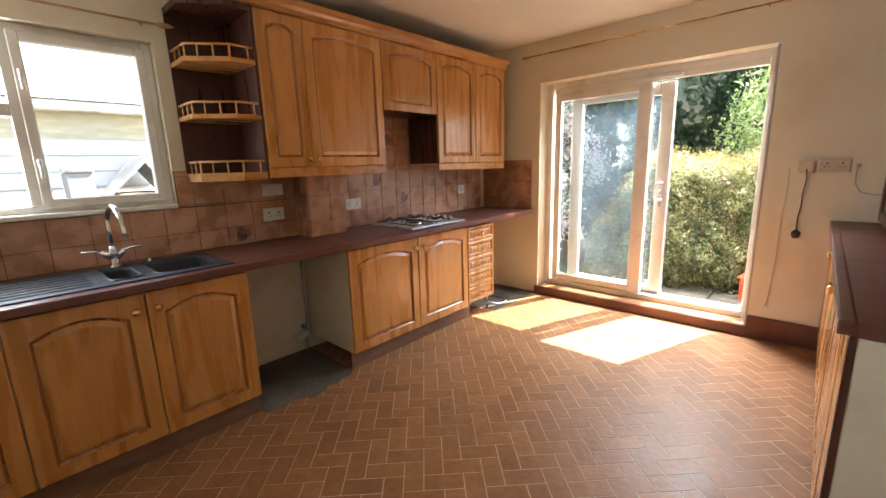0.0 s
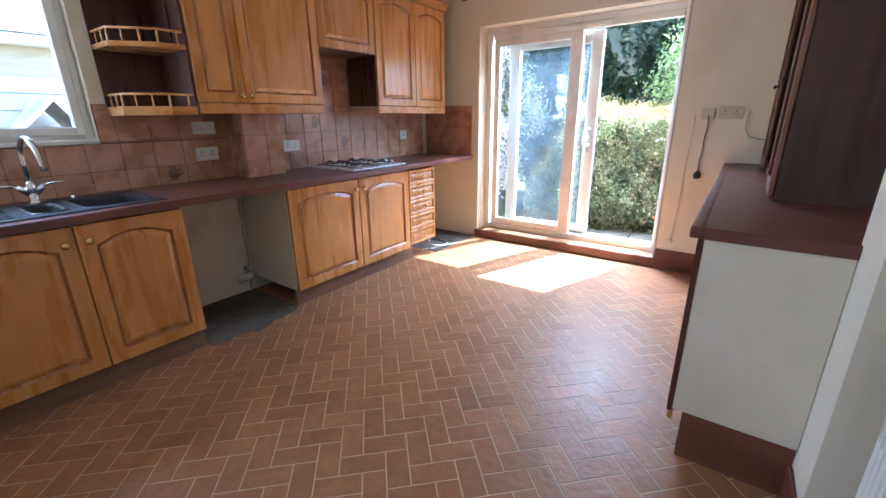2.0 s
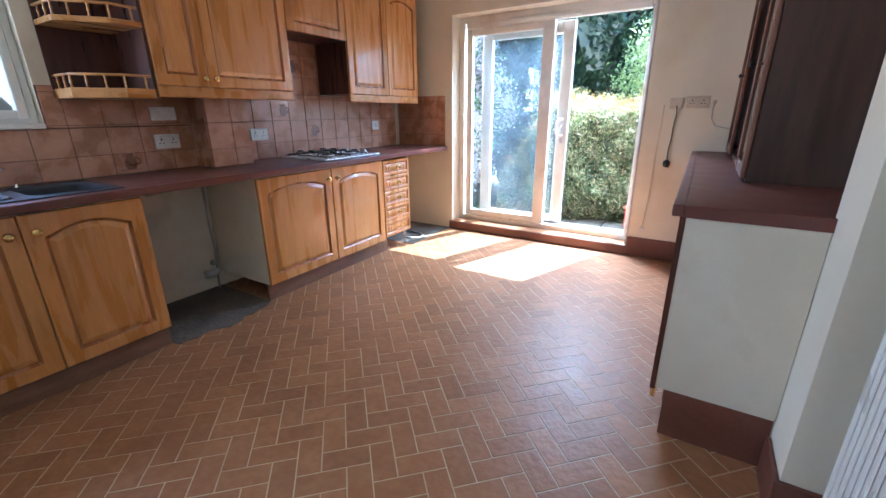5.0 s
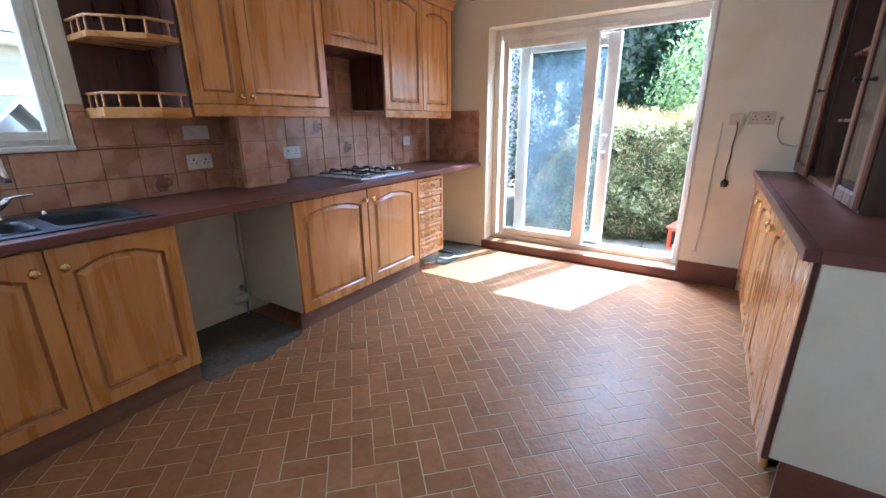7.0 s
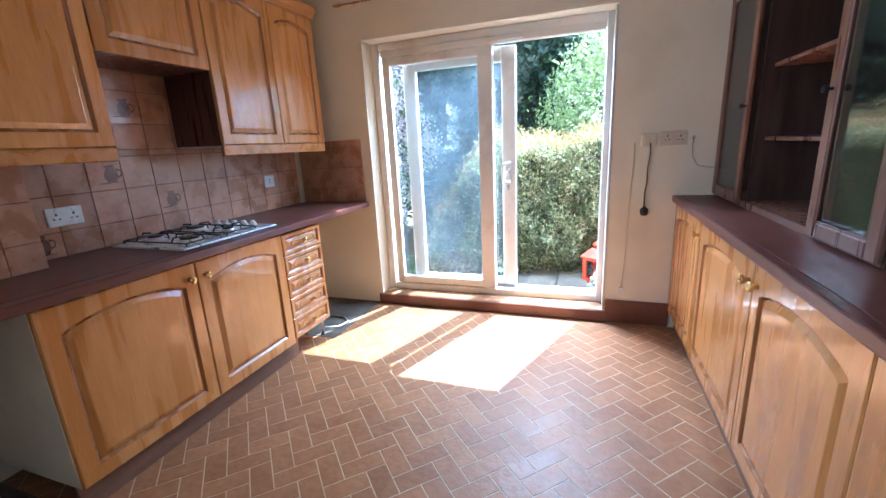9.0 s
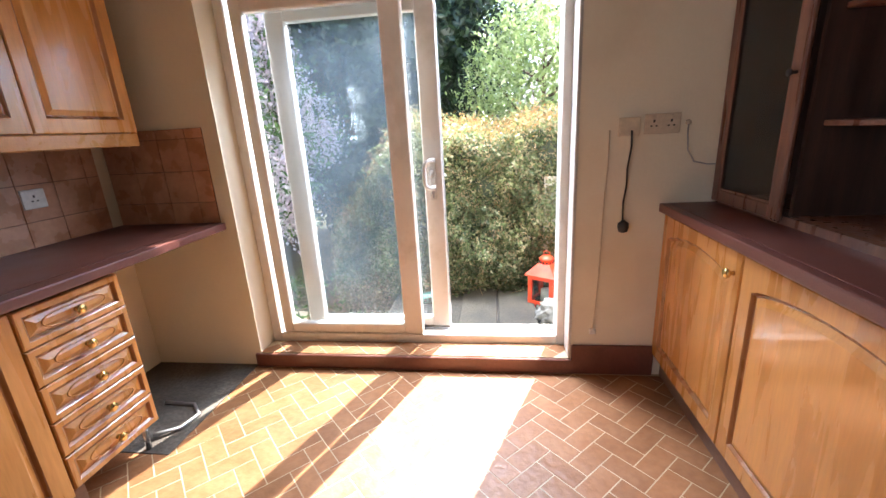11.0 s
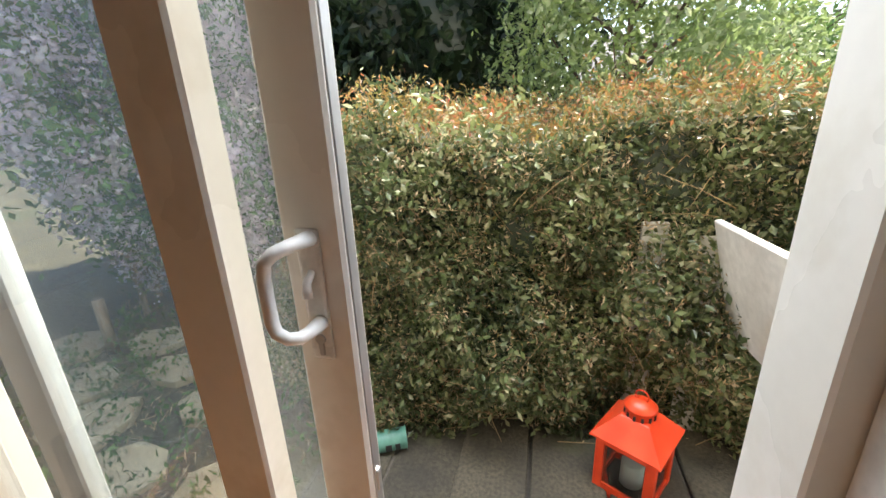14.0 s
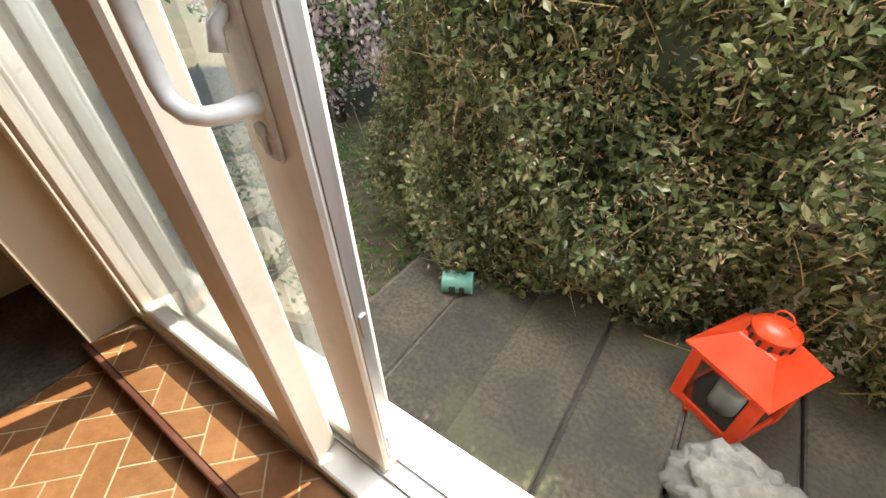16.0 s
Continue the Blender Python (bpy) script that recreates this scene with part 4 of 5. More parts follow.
for i in range(900):
    x, y, z = hedge_point()
    d = Vector((rng.normal() * 0.5, -abs(rng.normal()) * 0.15, rng.normal() * 0.5 + 0.35))
    p = Vector((x, y + 0.03, max(0.0, z - 0.15)))
    rod(b, [p, p + d * 0.12 + Vector((0, -0.01, 0)), p + d * 0.26 + Vector((0, 0.0, -0.02))], [0.0024, 0.0017, 0.0008], 4, False)
tagged(part("stem_growth", b, TWIG, hg, "dry straw-coloured stems"), kind="stuff")
b = B()
for i in range(10):
    x = HX0 + 0.3 + i * 0.44
    rod(b, [(x, hedge_front(x) + 0.35, -0.5 if x < -0.8 else -0.04), (x + 0.1, hedge_front(x) + 0.3, 0.5), (x - 0.05, hedge_front(x) + 0.4, hedge_top(x) - 0.1)], [0.03, 0.02, 0.01], 6)
part("trunks", b, BARK, hg, "thin woody trunks inside the hedge")
# Dark sheet behind the leaves; its colour paints the hedge's inner shade.
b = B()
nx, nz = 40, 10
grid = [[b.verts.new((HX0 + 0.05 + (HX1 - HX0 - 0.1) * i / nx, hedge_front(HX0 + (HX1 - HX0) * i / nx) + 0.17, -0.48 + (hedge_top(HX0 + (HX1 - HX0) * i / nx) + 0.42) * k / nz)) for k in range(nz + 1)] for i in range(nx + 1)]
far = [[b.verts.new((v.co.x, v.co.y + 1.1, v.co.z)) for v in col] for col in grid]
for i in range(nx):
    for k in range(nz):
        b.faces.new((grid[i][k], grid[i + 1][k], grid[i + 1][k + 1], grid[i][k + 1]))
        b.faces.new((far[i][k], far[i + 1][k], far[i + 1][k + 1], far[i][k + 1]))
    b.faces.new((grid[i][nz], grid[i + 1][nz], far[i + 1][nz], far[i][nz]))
part("inner_growth", b, LEAF_DARK, hg, "dark sheet standing in for shade in the hedge's heart")


def tree(name, label, base, height, radius, mat, n_clump, per, size, seed, squash=1.0, flowers=None, low=0.15, trunk=0.1, core=False):
    """A tree or shrub: tapered trunk, limbs, and a crown of clumped leaves with an uneven outline."""
    r = np.random.default_rng(seed)
    ob = thing(name, label, name.replace("_", " "), pose(*base))
    b = B()
    rod(b, [(0, 0, 0), (0.05, 0.03, height * 0.35), (-0.04, 0.02, height * 0.65), (0, 0, height * 0.9)], [trunk, trunk * 0.75, trunk * 0.45, trunk * 0.12], 8)
    tips = []
    for i in range(14):
        a, h = i * 2.4 + r.uniform(0, 0.6), height * r.uniform(max(0.12, low), 0.8)
        e = Vector((math.cos(a) * radius * 0.75, math.sin(a) * radius * 0.75 * squash, h + height * 0.2))
        rod(b, [(0, 0, h), (e.x * 0.5, e.y * 0.5, h + height * 0.08), e], [trunk * 0.4, trunk * 0.25, trunk * 0.06], 5, False)
        tips.append(e)
    part("trunk", b, BARK, ob)

    def place():
        while True:
            p = r.uniform(-1, 1, 3)
            q = np.linalg.norm(p)
            a, e = math.atan2(p[1], p[0]), p[2]
            lim = 0.78 + 0.14 * math.sin(3 * a + seed) * math.cos(4 * e) + 0.12 * math.sin(7 * a + 5 * e + seed)
            if lim * 0.55 < q < lim + 0.06:
                return p[0] * radius, p[1] * radius * squash, height * (low + (1 - low) * (0.5 + 0.52 * p[2]))
    # Added solid core, in the evergreen's dark colour, closes sky gaps.
    b = B()
    bmesh.ops.create_icosphere(b, subdivisions=4, radius=1)
    for v in b.verts:
        k = 0.62 + 0.12 * noise.noise(v.co * 2.5 + Vector((seed, 0, 0))) + 0.07 * noise.noise(v.co * 7)
        v.co = Vector((v.co.x * radius * k, v.co.y * radius * squash * k, height * (low + (1 - low) * (0.5 + 0.52 * v.co.z * k * 1.15))))
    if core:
        part("inner_growth", b, LEAF_DARK, ob, "solid dark core filling gaps in the crown")
    else:
        b.free()
    leaves("crown", mat, clumps(r, n_clump, per, place, size * 1.3), size, ob, 0.2, "", 2.0, seed)
    if flowers:
        m, k, fs = flowers
        leaves("blossom", m, clumps(r, k, 45, place, 0.075), fs, ob, 0.3, "clusters of pink-white blossom", 1.3, seed + 1)
    return ob


tree("evergreen_tree", "tall dark evergreen tree behind the hedge", (-1.9, 8.7, -0.5), 7.0, 2.5, LEAF_DARK, 9000, 7, 0.11, 21, 0.7, low=0.06, trunk=0.16, core=True)
tree("evergreen_tree", "dark evergreen shrub in the garden's corner", (-4.0, 9.6, -0.5), 4.2, 2.0, LEAF_DARK, 3000, 7, 0.10, 22, 0.8, low=0.05, core=True)
tree("evergreen_tree", "low dark evergreen shrub under the tall tree", (-2.1, 8.0, -0.5), 2.6, 1.25, LEAF_DARK, 2600, 7, 0.08, 29, 0.7, low=0.03, trunk=0.06, core=True)
tree("silver_shrub", "tall pale silver-green shrub behind the hedge", (0.35, 7.1, -0.5), 3.4, 1.0, LEAF_LIGHT, 2400, 8, 0.055, 23, 0.9, low=0.2, trunk=0.05)
tree("silver_shrub", "pale green leafy shrub behind the hedge", (1.6, 8.0, -0.5), 2.7, 0.9, LEAF_LIGHT, 1100, 8, 0.055, 24, 0.9, low=0.2, trunk=0.05)
tree("lilac_bush", "green lilac bush covered in pink-white blossom", (-3.5, 6.9, -0.5), 3.5, 1.3, LEAF_LILAC, 2600, 8, 0.07, 25, 0.9, (PETAL, 1000, 0.045), low=0.1, trunk=0.06)
tree("lilac_bush", "tall lilac bush in pale pink blossom", (-5.0, 8.2, -0.5), 4.4, 1.6, LEAF_LILAC, 2200, 8, 0.08, 26, 0.9, (PETAL, 1000, 0.055), low=0.1, trunk=0.07)
tree("garden_tree", "leafy green tree beyond the garden", (3.2, 12.5, -0.5), 3.4, 1.7, LEAF_LILAC, 1500, 8, 0.1, 27, 1.0, low=0.2)
tree("garden_tree", "leafy green tree beyond the garden", (5.6, 15, -0.5), 3.6, 2.0, LEAF_LILAC, 1500, 8, 0.12, 28, 1.0, low=0.2)

# lantern, stone, tin
ln = thing("lantern", "orange-red metal candle lantern with glass sides", "lantern", pose(0.13, 5.02, -0.03, 0, 0, 58))
part("base", box(B(), -0.1, 0.1, -0.1, 0.1, 0, 0.025, 0.004), RED, ln)
for sx in (-1, 1):
    for sy in (-1, 1):
        part("post", box(B(), sx * 0.085 - 0.016, sx * 0.085 + 0.016, sy * 0.085 - 0.016, sy * 0.085 + 0.016, 0.025, 0.25, 0.002), RED, ln)
for k in range(4):
    for z in (0.025, 0.222):
        part("side_rail", box(B(), -0.076, 0.076, -0.099, -0.088, z, z + 0.028), RED, ln, at=pose(0, 0, 0, 0, 0, 90 * k))
    pn = part("pane", box(B(), -0.076, 0.076, -0.094, -0.091, 0.045, 0.232), SMOKE, ln, at=pose(0, 0, 0, 0, 0, 90 * k))
    pn.visible_shadow = False
b = B()
rings = [[b.verts.new((sx * w, sy * w, z)) for sx, sy in ((-1, -1), (1, -1), (1, 1), (-1, 1))] for w, z in ((0.118, 0.25), (0.118, 0.258), (0.05, 0.332), (0.045, 0.334))]
for r, s in zip(rings, rings[1:]):
    for i in range(4):
        b.faces.new((r[i], r[(i + 1) % 4], s[(i + 1) % 4], s[i]))
b.faces.new(rings[0]), b.faces.new(rings[-1])
rf = part("roof", b, RED, ln)
part("chimney", lathe(B(), [(0.048, 0.315), (0.048, 0.36), (0.054, 0.362), (0.054, 0.37), (0.03, 0.388), (0.012, 0.392)], sides=20), RED, ln)
b = B()
for k in range(12):
    a = k * math.tau / 12
    box(b, 0.0478 * math.cos(a) - 0.004, 0.0478 * math.cos(a) + 0.004, 0.0478 * math.sin(a) - 0.004, 0.0478 * math.sin(a) + 0.004, 0.333, 0.35)
part("vent_holes", b, BLACK, ln, "dark vent slots")
part("candle", lathe(B(), [(0.04, 0.026), (0.04, 0.12), (0.034, 0.124), (0.008, 0.12)], sides=18), WAX, ln, "white pillar candle")
part("ring_handle", rod(B(), [(0.0, 0.022 * math.cos(a), 0.405 + 0.022 * math.sin(a)) for a in [k * math.tau / 12 for k in range(13)]], 0.0025, 6), RED, ln)


def lump(name, label, at, size, mat, seed, folds=0.0):
    b = B()
    bmesh.ops.create_icosphere(b, subdivisions=4, radius=1)
    for v in b.verts:
        p = v.co * 1.6 + Vector((seed, 0, 0))
        k = 1 + 0.28 * noise.noise(p) + 0.12 * noise.noise(p * 2.7) + folds * abs(noise.noise(p * 2.2 + Vector((3, 1, 2)))) + 0.04 * noise.noise(p * 7)
        v.co = Vector((v.co.x * size[0], v.co.y * size[1], max(-size[2] * 0.3, v.co.z * size[2]))) * k
    for f in b.faces:
        f.smooth = True
    return tagged(part(name, b, mat, at=at), label, name.replace("_", " "))


lump("crumpled_stone", "rumpled pale grey stone lump beside the lantern", pose(0.20, 4.72, 0.02), (0.14, 0.10, 0.11), STONE, 2.0, 0.5)
lump("crumpled_stone", "rumpled grey stone lump on the paving", pose(0.42, 4.66, 0.01), (0.13, 0.10, 0.09), STONE, 7.0, 0.5)
tn = thing("tin_can", "green printed tin lying on the paving", "tin", pose(-0.80, 5.02, -0.025, 0, 0, 25))
part("can", lathe(B(), [(0.045, -0.06), (0.047, -0.058), (0.044, -0.054), (0.044, 0.054), (0.047, 0.058), (0.045, 0.06), (0.038, 0.06), (0.038, 0.045)], (0, 0, 0.047), "x", 20), TIN, tn)
part("label_band", box(box(B(), -0.03, -0.005, -0.046, -0.0435, 0.03, 0.06), 0.01, 0.03, -0.046, -0.0435, 0.03, 0.06), BLACK, tn, "dark printed shapes")

# boards on the garden's side
wbd = tagged(part("white_board", box(B(), 0, 0.75, -0.012, 0.012, 0, 0.42, 0.004), BOARD_WHITE, at=pose(0.455, 5.25, 0.53, 14, -2, -88)), "weathered white board leaning across the hedge's end", "board")
fn = thing("fence", "weathered pale timber fence boards half lost in the hedge", "fence")
part("rail", box(B(), 0.05, 0.62, 5.362, 5.39, 0.3, 0.36, 0.004), TIMBER, fn)
for i in range(2):
    part("board", box(B(), 0.14 + i * 0.2, 0.235 + i * 0.2, 5.345, 5.361, -0.03, 0.9 - 0.05 * i, 0.004), BOARD_WHITE, fn)

# lower garden seen through the fixed leaf
for i, (x, y, h) in enumerate(((-3.1, 6.35, 0.5), (-2.5, 5.75, 0.42), (-2.05, 6.3, 0.45), (-3.7, 6.0, 0.5))):
    tagged(part("garden_post", rod(B(), [(0, 0, 0), (0.005, 0, h * 0.97), (0.005, 0, h)], [0.045, 0.043, 0.036], 10), TIMBER, at=pose(x, y, -0.5)), "short round timber post in the lower garden", "post")
fl = tagged(thing("sandstone_paving", "pale sandstone flags in the lower garden", "paving"), kind="structure")
for i, (x, y, w, d) in enumerate(((-2.4, 5.0, 0.5, 0.4), (-2.95, 5.25, 0.55, 0.45), (-2.3, 5.55, 0.4, 0.35), (-3.5, 5.55, 0.6, 0.5), (-2.9, 5.85, 0.5, 0.36), (-1.75, 4.95, 0.42, 0.4), (-4.1, 5.95, 0.6, 0.5), (-3.4, 6.2, 0.55, 0.4))):
    out = [(w * 0.5 * math.cos(a) * random.uniform(0.85, 1.15), d * 0.55 * math.sin(a) * random.uniform(0.85, 1.15)) for a in [k * math.tau / 7 for k in range(7)]]
    part("flag", prism(B(), out, 0, 0.04 + 0.02 * (i % 3), 0.008), SAND, fl, at=pose(x, y, -0.499, 0, 0, random.uniform(-20, 20)))
wp = thing("low_plants", "low green weeds and dry stalks between the flags", "plants")
leaves("leaf_growth", LEAF_LILAC, clumps(rng, 330, 9, lambda: (rng.uniform(-4.2, -1.3), rng.uniform(4.75, 6.6), -0.45 + abs(rng.normal()) * 0.09), 0.045), 0.05, wp, 0.7, "small fresh leaves", 2.4, 41)
leaves("stalk_growth", LEAF_DRY, clumps(rng, 200, 6, lambda: (rng.uniform(-4.2, -1.3), rng.uniform(4.75, 6.6), -0.46 + abs(rng.normal()) * 0.08), 0.05), 0.06, wp, 0.9, "dry pale stalks", 8.0, 42)
ch = thing("garden_chair", "weathered grey timber garden chair in the shade", "chair", pose(-4.0, 7.0, -0.5, 0, 0, 35))
for x in (-0.26, 0.26):
    for y, h in ((-0.25, 0.62), (0.25, 0.95)):
        part("leg", box(B(), x - 0.025, x + 0.025, y - 0.025, y + 0.025, 0, h, 0.004), TIMBER, ch)
    part("arm", box(B(), x - 0.035, x + 0.035, -0.3, 0.27, 0.62, 0.645, 0.004), TIMBER, ch)
for i in range(5):
    part("seat_slat", box(B(), -0.28, 0.28, -0.26 + i * 0.1, -0.18 + i * 0.1, 0.42, 0.44, 0.003), TIMBER, ch)
for i in range(3):
    part("back_slat", box(B(), -0.235, 0.235, 0.24, 0.26, 0.58 + i * 0.12, 0.67 + i * 0.12, 0.003), TIMBER, ch)

# neighbouring houses
hs = thing("house", "neighbour's house of pale brick and white render under a grey roof", "house", pose(-6.6, 0, -0.5))
part("wall", box(B(), -4, 0, -6, 2.3, 0, 2.3), RENDER, hs)
part("brick_band", box(B(), -4, 0.004, -6.0, 2.304, 2.302, 2.63), YELLOW_BRICK, hs, "pale yellow brick band")
part("fascia", box(B(), -4.1, 0.25, -6.2, 2.5, 2.632, 2.74, 0.01), UPVC, hs, "white fascia and gutter")
for i in range(11):
    part("weatherboard", box(B(), 0.001, 0.022, -5.99, 2.29, 0.1 + i * 0.2, 0.285 + i * 0.2, 0.004), RENDER, hs)
b = B()
vs = [b.verts.new(p) for p in ((0.3, -6.3, 2.745), (0.3, 2.6, 2.745), (-4.3, 2.6, 2.745), (-4.3, -6.3, 2.745), (-2.1, 1.1, 3.5), (-2.1, -4.5, 3.5))]
for f in ((0, 1, 4, 5), (1, 2, 4), (2, 3, 5, 4), (3, 0, 5), (3, 2, 1, 0)):
    b.faces.new([vs[i] for i in f])
part("roof", b, ROOF, hs)
sd = thing("garden_shed", "small grey timber shed with a pitched roof", "shed", pose(-6.05, 1.62, -0.5))
part("wall", prism(B(), [(-0.35, -0.22), (0.3, -0.22), (0.3, 0.24), (-0.35, 0.24)], 0, 1.62), TIMBER, sd)
b = B()
vs = [b.verts.new((x, y, z)) for x in (-0.42, 0.36) for y, z in ((-0.32, 1.58), (0.08, 2.05), (0.32, 1.62), (0.08, 1.98))]
for f in ((0, 1, 5, 4), (1, 2, 6, 5), (2, 3, 7, 6), (3, 0, 4, 7), (0, 3, 2, 1), (4, 5, 6, 7)):
    b.faces.new([vs[i] for i in f])
part("roof", b, ROOF, sd, "grey felt roof")
sb = thing("storage_cabinet", "grey plastic garden storage cabinet", "cabinet", pose(-6.0, 1.08, -0.5))
part("body", box(B(), -0.2, 0.2, -0.12, 0.12, 0, 1.88, 0.01), ROOF, sb)
part("lid", box(B(), -0.22, 0.22, -0.135, 0.135, 1.881, 1.94, 0.012), ALU, sb, "pale lid")


def far_house(label, at, w, d, h, ridge):
    ob = thing("house", label, "house", at)
    part("wall", box(B(), -w / 2, w / 2, -d / 2, d / 2, 0, h), RENDER, ob)
    b = B()
    vs = [b.verts.new(p) for p in ((-w / 2 - 0.3, -d / 2 - 0.3, h), (w / 2 + 0.3, -d / 2 - 0.3, h), (w / 2 + 0.3, d / 2 + 0.3, h), (-w / 2 - 0.3, d / 2 + 0.3, h), (-w / 2 - 0.3, 0, ridge), (w / 2 + 0.3, 0, ridge))]
    for f in ((0, 1, 5, 4), (2, 3, 4, 5), (0, 4, 3), (1, 2, 5), (0, 3, 2, 1)):
        b.faces.new([vs[i] for i in f])
    rf = part("roof", b, ROOF, ob)
    part("chimney", box(B(), -0.4, 0.4, -0.3, 0.3, ridge - 0.6, ridge + 0.9, 0.02), YELLOW_BRICK, rf)
    for x in (-w / 4, w / 4):
        wo = part("window", box(B(), x - 0.6, x + 0.6, -d / 2 - 0.05, -d / 2 + 0.02, h * 0.5, h * 0.5 + 1.2), UPVC, ob)
        part("pane", box(B(), x - 0.52, x + 0.52, -d / 2 - 0.06, -d / 2 - 0.051, h * 0.5 + 0.08, h * 0.5 + 1.12), SMOKE, wo)
    return ob


far_house("distant house with a grey roof beyond the trees", pose(4.5, 24, -0.5), 7, 7, 2.6, 4.6)
far_house("distant house with a grey roof behind the lilac", pose(-11, 22, -0.5), 8, 7, 3.2, 5.4)
st = setting("shed_roof", box(B(), 1.7, 5.5, 8.6, 11.5, 0.95, 1.05, 0.01), ROOF, "flat grey felt roof of a low outbuilding", "shed roof")
setting("shed_wall", box(B(), 1.8, 5.4, 8.7, 11.4, -0.5, 0.949), TIMBER, "timber wall of a low outbuilding", "shed wall")

# ---- wall tiles ----
TS = 0.165


def tile_mesh(w, h):
    b = B()
    box(b, 0, 0.0065, 0.0015, w - 0.0015, 0.0015, h - 0.0015, 0.0016)
    bmesh.ops.recalc_face_normals(b, faces=b.faces)
    me = bpy.data.meshes.new("wall_tile")
    b.to_mesh(me)
    b.free()
    me.materials.append(WALL_TILE)
    return me


TILE_CACHE = {}


def tiles(parent, at, y0, y1, z0, z1, oy=0.0, oz=0.0):
    """Tiles over a rectangle; whole ones share a mesh, cut ones get their own size."""
    j = math.floor((z0 - oz) / TS)
    while oz + j * TS < z1 - 0.006:
        i = math.floor((y0 - oy) / TS)
        while oy + i * TS < y1 - 0.006:
            a, c = max(y0, oy + i * TS), min(y1, oy + (i + 1) * TS)
            e, f = max(z0, oz + j * TS), min(z1, oz + (j + 1) * TS)
            if c - a > 0.008 and f - e > 0.008:
                key = (round(c - a, 3), round(f - e, 3))
                if key not in TILE_CACHE:
                    TILE_CACHE[key] = tile_mesh(*key)
                ob = new("tile", TILE_CACHE[key])
                ob.parent, ob.matrix_basis = parent, at @ pose(0, a, e)
            i += 1
        j += 1


b = B()
box(b, LX + 0.0005, LX + 0.003, WY1 - 0.001, 3.995, WT, 1.352), box(b, LX + 0.0005, LX + 0.003, -0.35, WY1 - 0.001, WT, 1.14), box(b, LX + 0.0005, LX + 0.003, 2.36, 2.96, 1.352, 1.99)
sp = setting("splashback", b, TILE_GROUT, "terracotta tiled splashback with brown joints", "splashback")
ID = pose(LX + 0.0012, 0, 0)
tiles(sp, ID, -0.35, 1.82, WT, 1.14, 1.178, 0.825)
tiles(sp, ID, 1.095, 1.82, 1.1432, 1.352, 1.178, 0.825)
tiles(sp, ID, 2.11, 3.994, WT, 1.352, 2.11, 0.825)
tiles(sp, ID, 2.36, 2.96, 1.352, 1.99, 2.11, 0.825)
bxp = setting("pipe_box", box(B(), LX + 0.003, -2.128, 1.822, 2.108, WT, 1.305), TILE_GROUT, "tiled pipe boxing standing on the worktop", "pipe boxing")
tiles(bxp, pose(-2.128, 0, 0), 1.82, 2.11, WT, 1.305, 1.82, 0.825)
tiles(bxp, pose(-2.128, 1.822, 0, 0, 0, 90) @ pose(0, 0, 0, 0, 0, 180), -0.18, 0, WT, 1.305, -0.18, 0.825)
sp2 = setting("splashback_end", box(B(), LX + 0.008, -1.71, DY - 0.004, DY - 0.0005, WT, 1.37), TILE_GROUT, "terracotta tiled splashback end on the garden wall", "splashback")
tiles(sp2, pose(LX + 0.008, DY - 0.002, 0, 0, 0, -90), 0, 0.592, WT, 1.37, 0.0, 0.825)


def jug(y, z, x=None, kind=0):
    """A brown printed jug motif standing 1 mm proud of its tile."""
    b = B()
    out = [(-0.022, -0.045), (0.022, -0.045), (0.034, -0.015), (0.03, 0.012), (0.018, 0.028), (0.022, 0.045), (-0.03, 0.04), (-0.018, 0.026), (-0.032, 0.005), (-0.034, -0.02)]
    vs = [b.verts.new((0, py, pz)) for py, pz in out]
    ws = [b.verts.new((0.0008, py, pz)) for py, pz in out]
    b.faces.new(ws)
    for i in range(len(out)):
        b.faces.new((vs[i], vs[(i + 1) % len(out)], ws[(i + 1) % len(out)], ws[i]))
    rod(b, [(0.0006, 0.03, 0.02), (0.0006, 0.052, 0.012), (0.0006, 0.05, -0.012), (0.0006, 0.034, -0.02)], 0.0035, 5)
    rod(b, [(0.0006, -0.06, -0.047), (0.0006, 0.05, -0.047)], 0.002, 4)
    part("motif", b, JUG, sp, "faded brown jug motif", at=pose(LX + 0.0072, y, z))


for y, z in ((1.425, 0.945), (2.55, 1.237), (2.85, 1.072), (2.69, 1.567), (2.19, 0.945)):
    jug(y, z)

# ---- paving planks outside ----
for i, x in enumerate((-1.06, -0.78, -0.515, -0.235, 0.045, 0.325, 0.605, 0.885)):
    part("slab", box(B(), 0.006, 0.274, OUT + 0.096, 5.34, -0.03, 0.0 if i > 1 else -0.02, 0.006), CONCRETE, pt, at=pose(x, 0, 0))

# ---- floor bricks, 45-degree herringbone ----
BW = 0.0872
BL = 2 * BW


def brick_mesh(name, mat):
    b = B()
    box(b, 0.0023, BL - 0.0023, 0.0023, BW - 0.0023, -0.004, 0.0, 0.0009)
    bmesh.ops.recalc_face_normals(b, faces=b.faces)
    me = bpy.data.meshes.new(name)
    b.to_mesh(me)
    b.free()
    me.materials.append(mat)
    return me


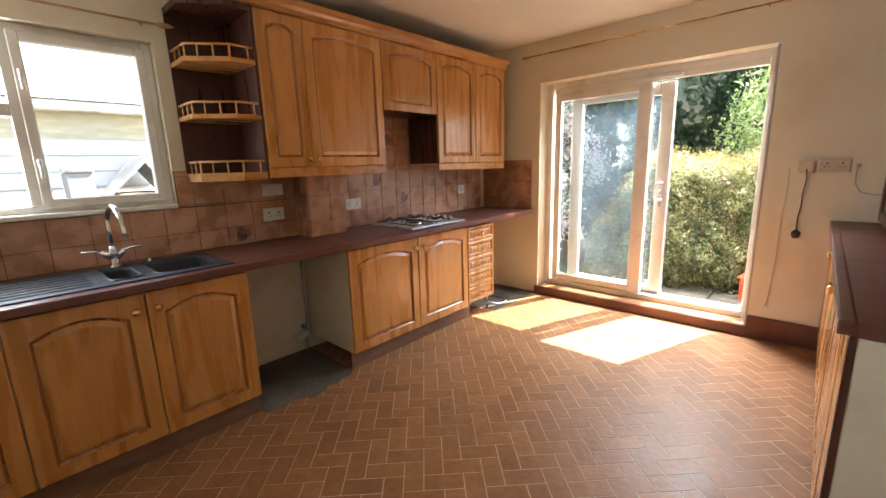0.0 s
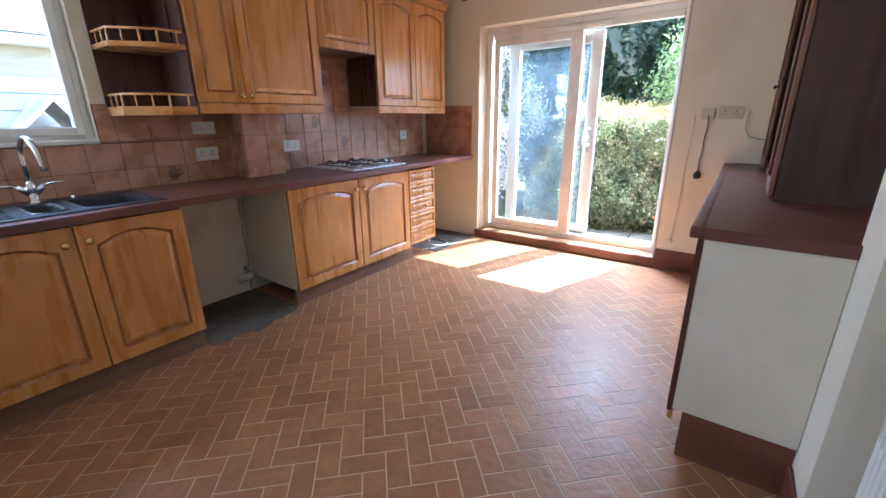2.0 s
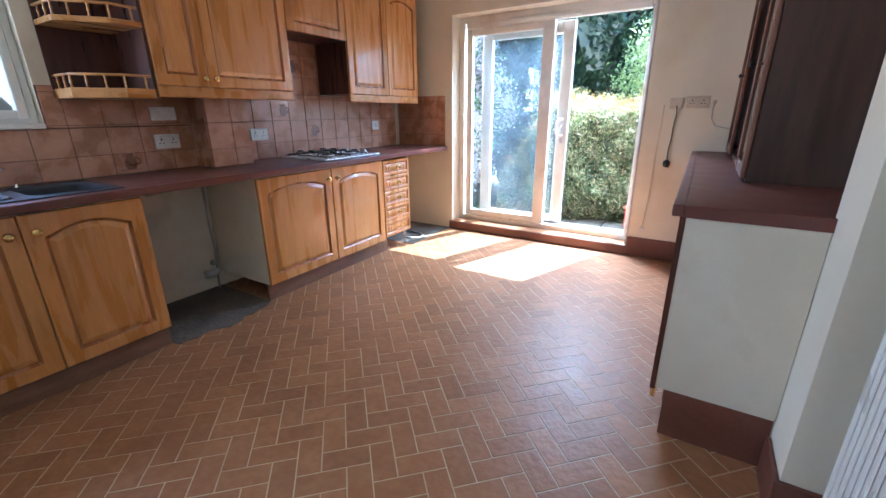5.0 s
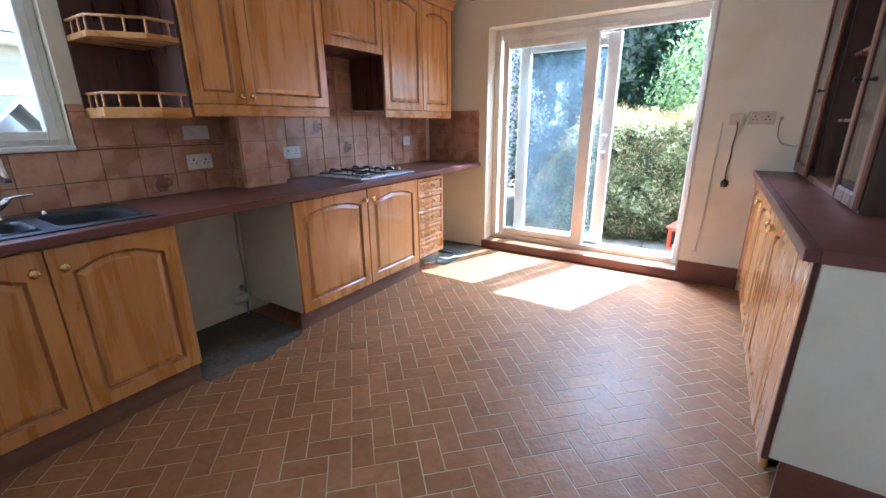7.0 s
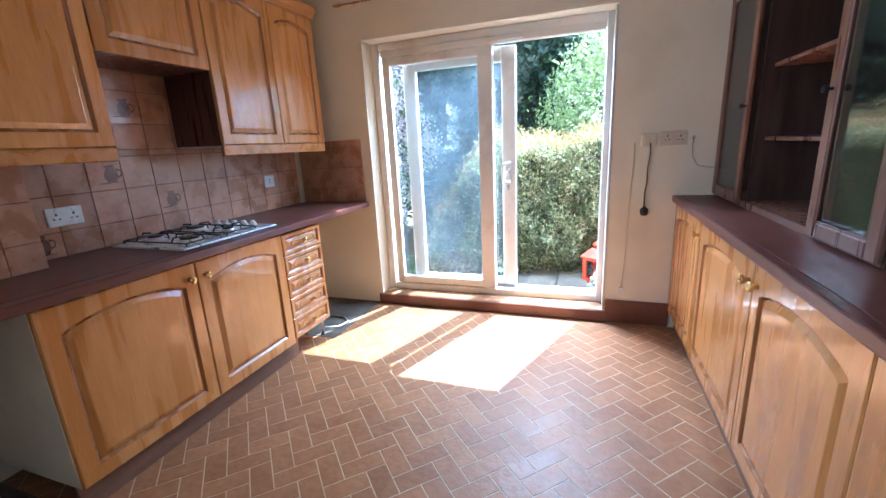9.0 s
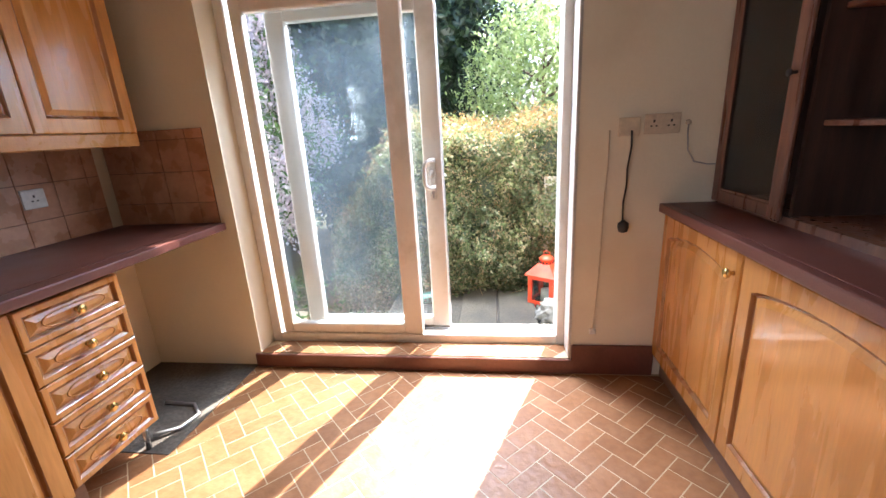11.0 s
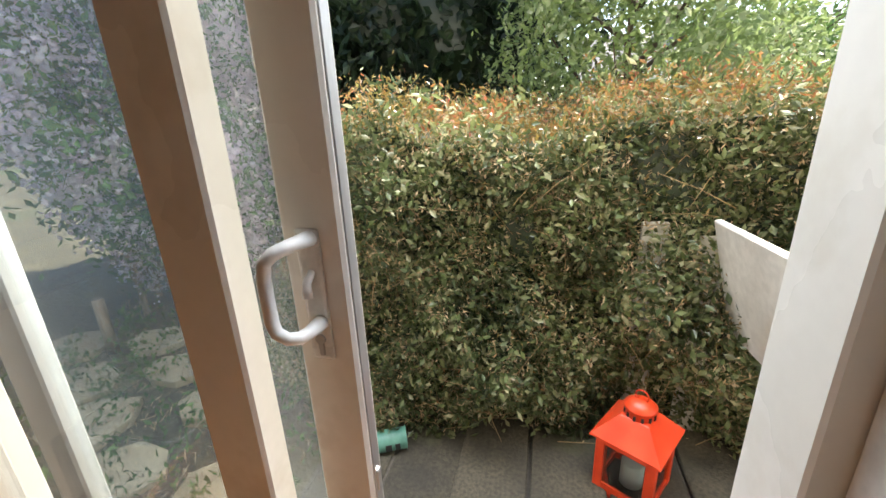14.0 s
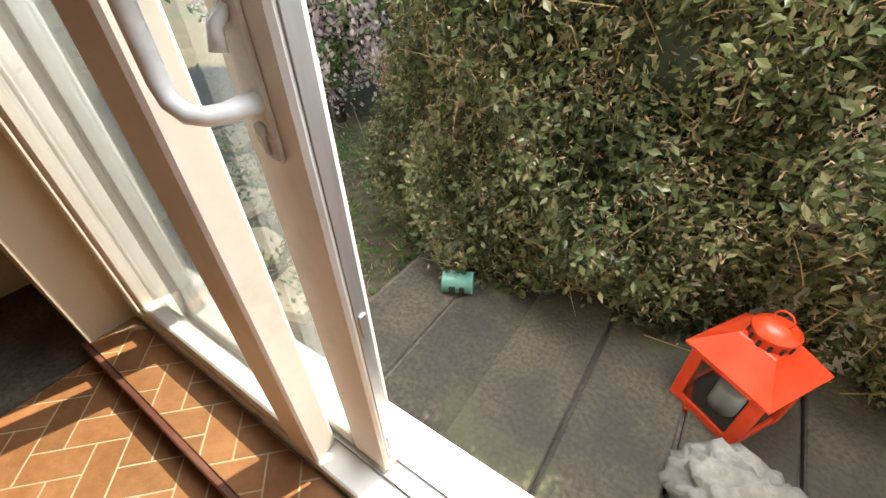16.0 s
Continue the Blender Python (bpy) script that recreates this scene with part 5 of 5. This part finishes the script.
brick = brick_mesh("brick", FLOOR_TILE)
FO = Vector((-0.6413, 1.2643, 0.0))
cells = []
for i in range(-70, 70):
    for j in range(-70, 70):
        k = (i - j) % 4
        if k in (0, 3):
            u, v, turn = i * BW, j * BW, (0 if k == 0 else 90)
            if k == 3:
                u += BW
            cells.append((u, v, turn))
inside, rest, on_step = [], [], []
for u, v, turn in cells:
    m = Matrix.Translation(FO) @ pose(0, 0, 0, 0, 0, 45) @ pose(u, v, 0, 0, 0, turn)
    c = m @ Vector((BL / 2, BW / 2, 0))
    corners = [m @ Vector(p) for p in ((0, 0, 0), (BL, 0, 0), (BL, BW, 0), (0, BW, 0))]
    if all(LX < p.x < RX and -1.45 < p.y < DY - 0.005 for p in corners):
        (inside if (c - Vector((-0.5, 2.3, 0))).length < 1.2 else rest).append(m)
    elif LX - 0.1 < c.x < RX + 0.1 and -1.5 < c.y < DY + 0.04:
        rest.append(m)
    if any(RV0 < p.x < RV1 and DY < p.y < 4.2 for p in corners):
        on_step.append(m)
for m in inside[:300]:
    ob = new("brick", brick)
    ob.parent, ob.matrix_basis = floor, m


def joined(name, poses, clip, parent, z):
    """Bricks cut at the edges of a rectangle, joined into one part."""
    b = B()
    for m in poses:
        t = B()
        t.from_mesh(brick)
        t.transform(m)
        for co, no in (((clip[0], 0, 0), (-1, 0, 0)), ((clip[1], 0, 0), (1, 0, 0)), ((0, clip[2], 0), (0, -1, 0)), ((0, clip[3], 0), (0, 1, 0))):
            if t.verts:
                bmesh.ops.bisect_plane(t, geom=t.verts[:] + t.edges[:] + t.faces[:], plane_co=co, plane_no=no, clear_outer=True)
        me = bpy.data.meshes.new("cut")
        t.to_mesh(me)
        t.free()
        b.from_mesh(me)
        bpy.data.meshes.remove(me)
    ob = part(name, b, FLOOR_REST, parent, at=pose(0, 0, z))
    return tagged(ob, kind="stuff")


joined("bricks", rest + inside[300:], (LX, RX, -1.5, DY - 0.021), floor, 0.0)
joined("bricks", on_step, (RV0 + 0.003, RV1 - 0.003, DY, 4.2), step, 0.087)
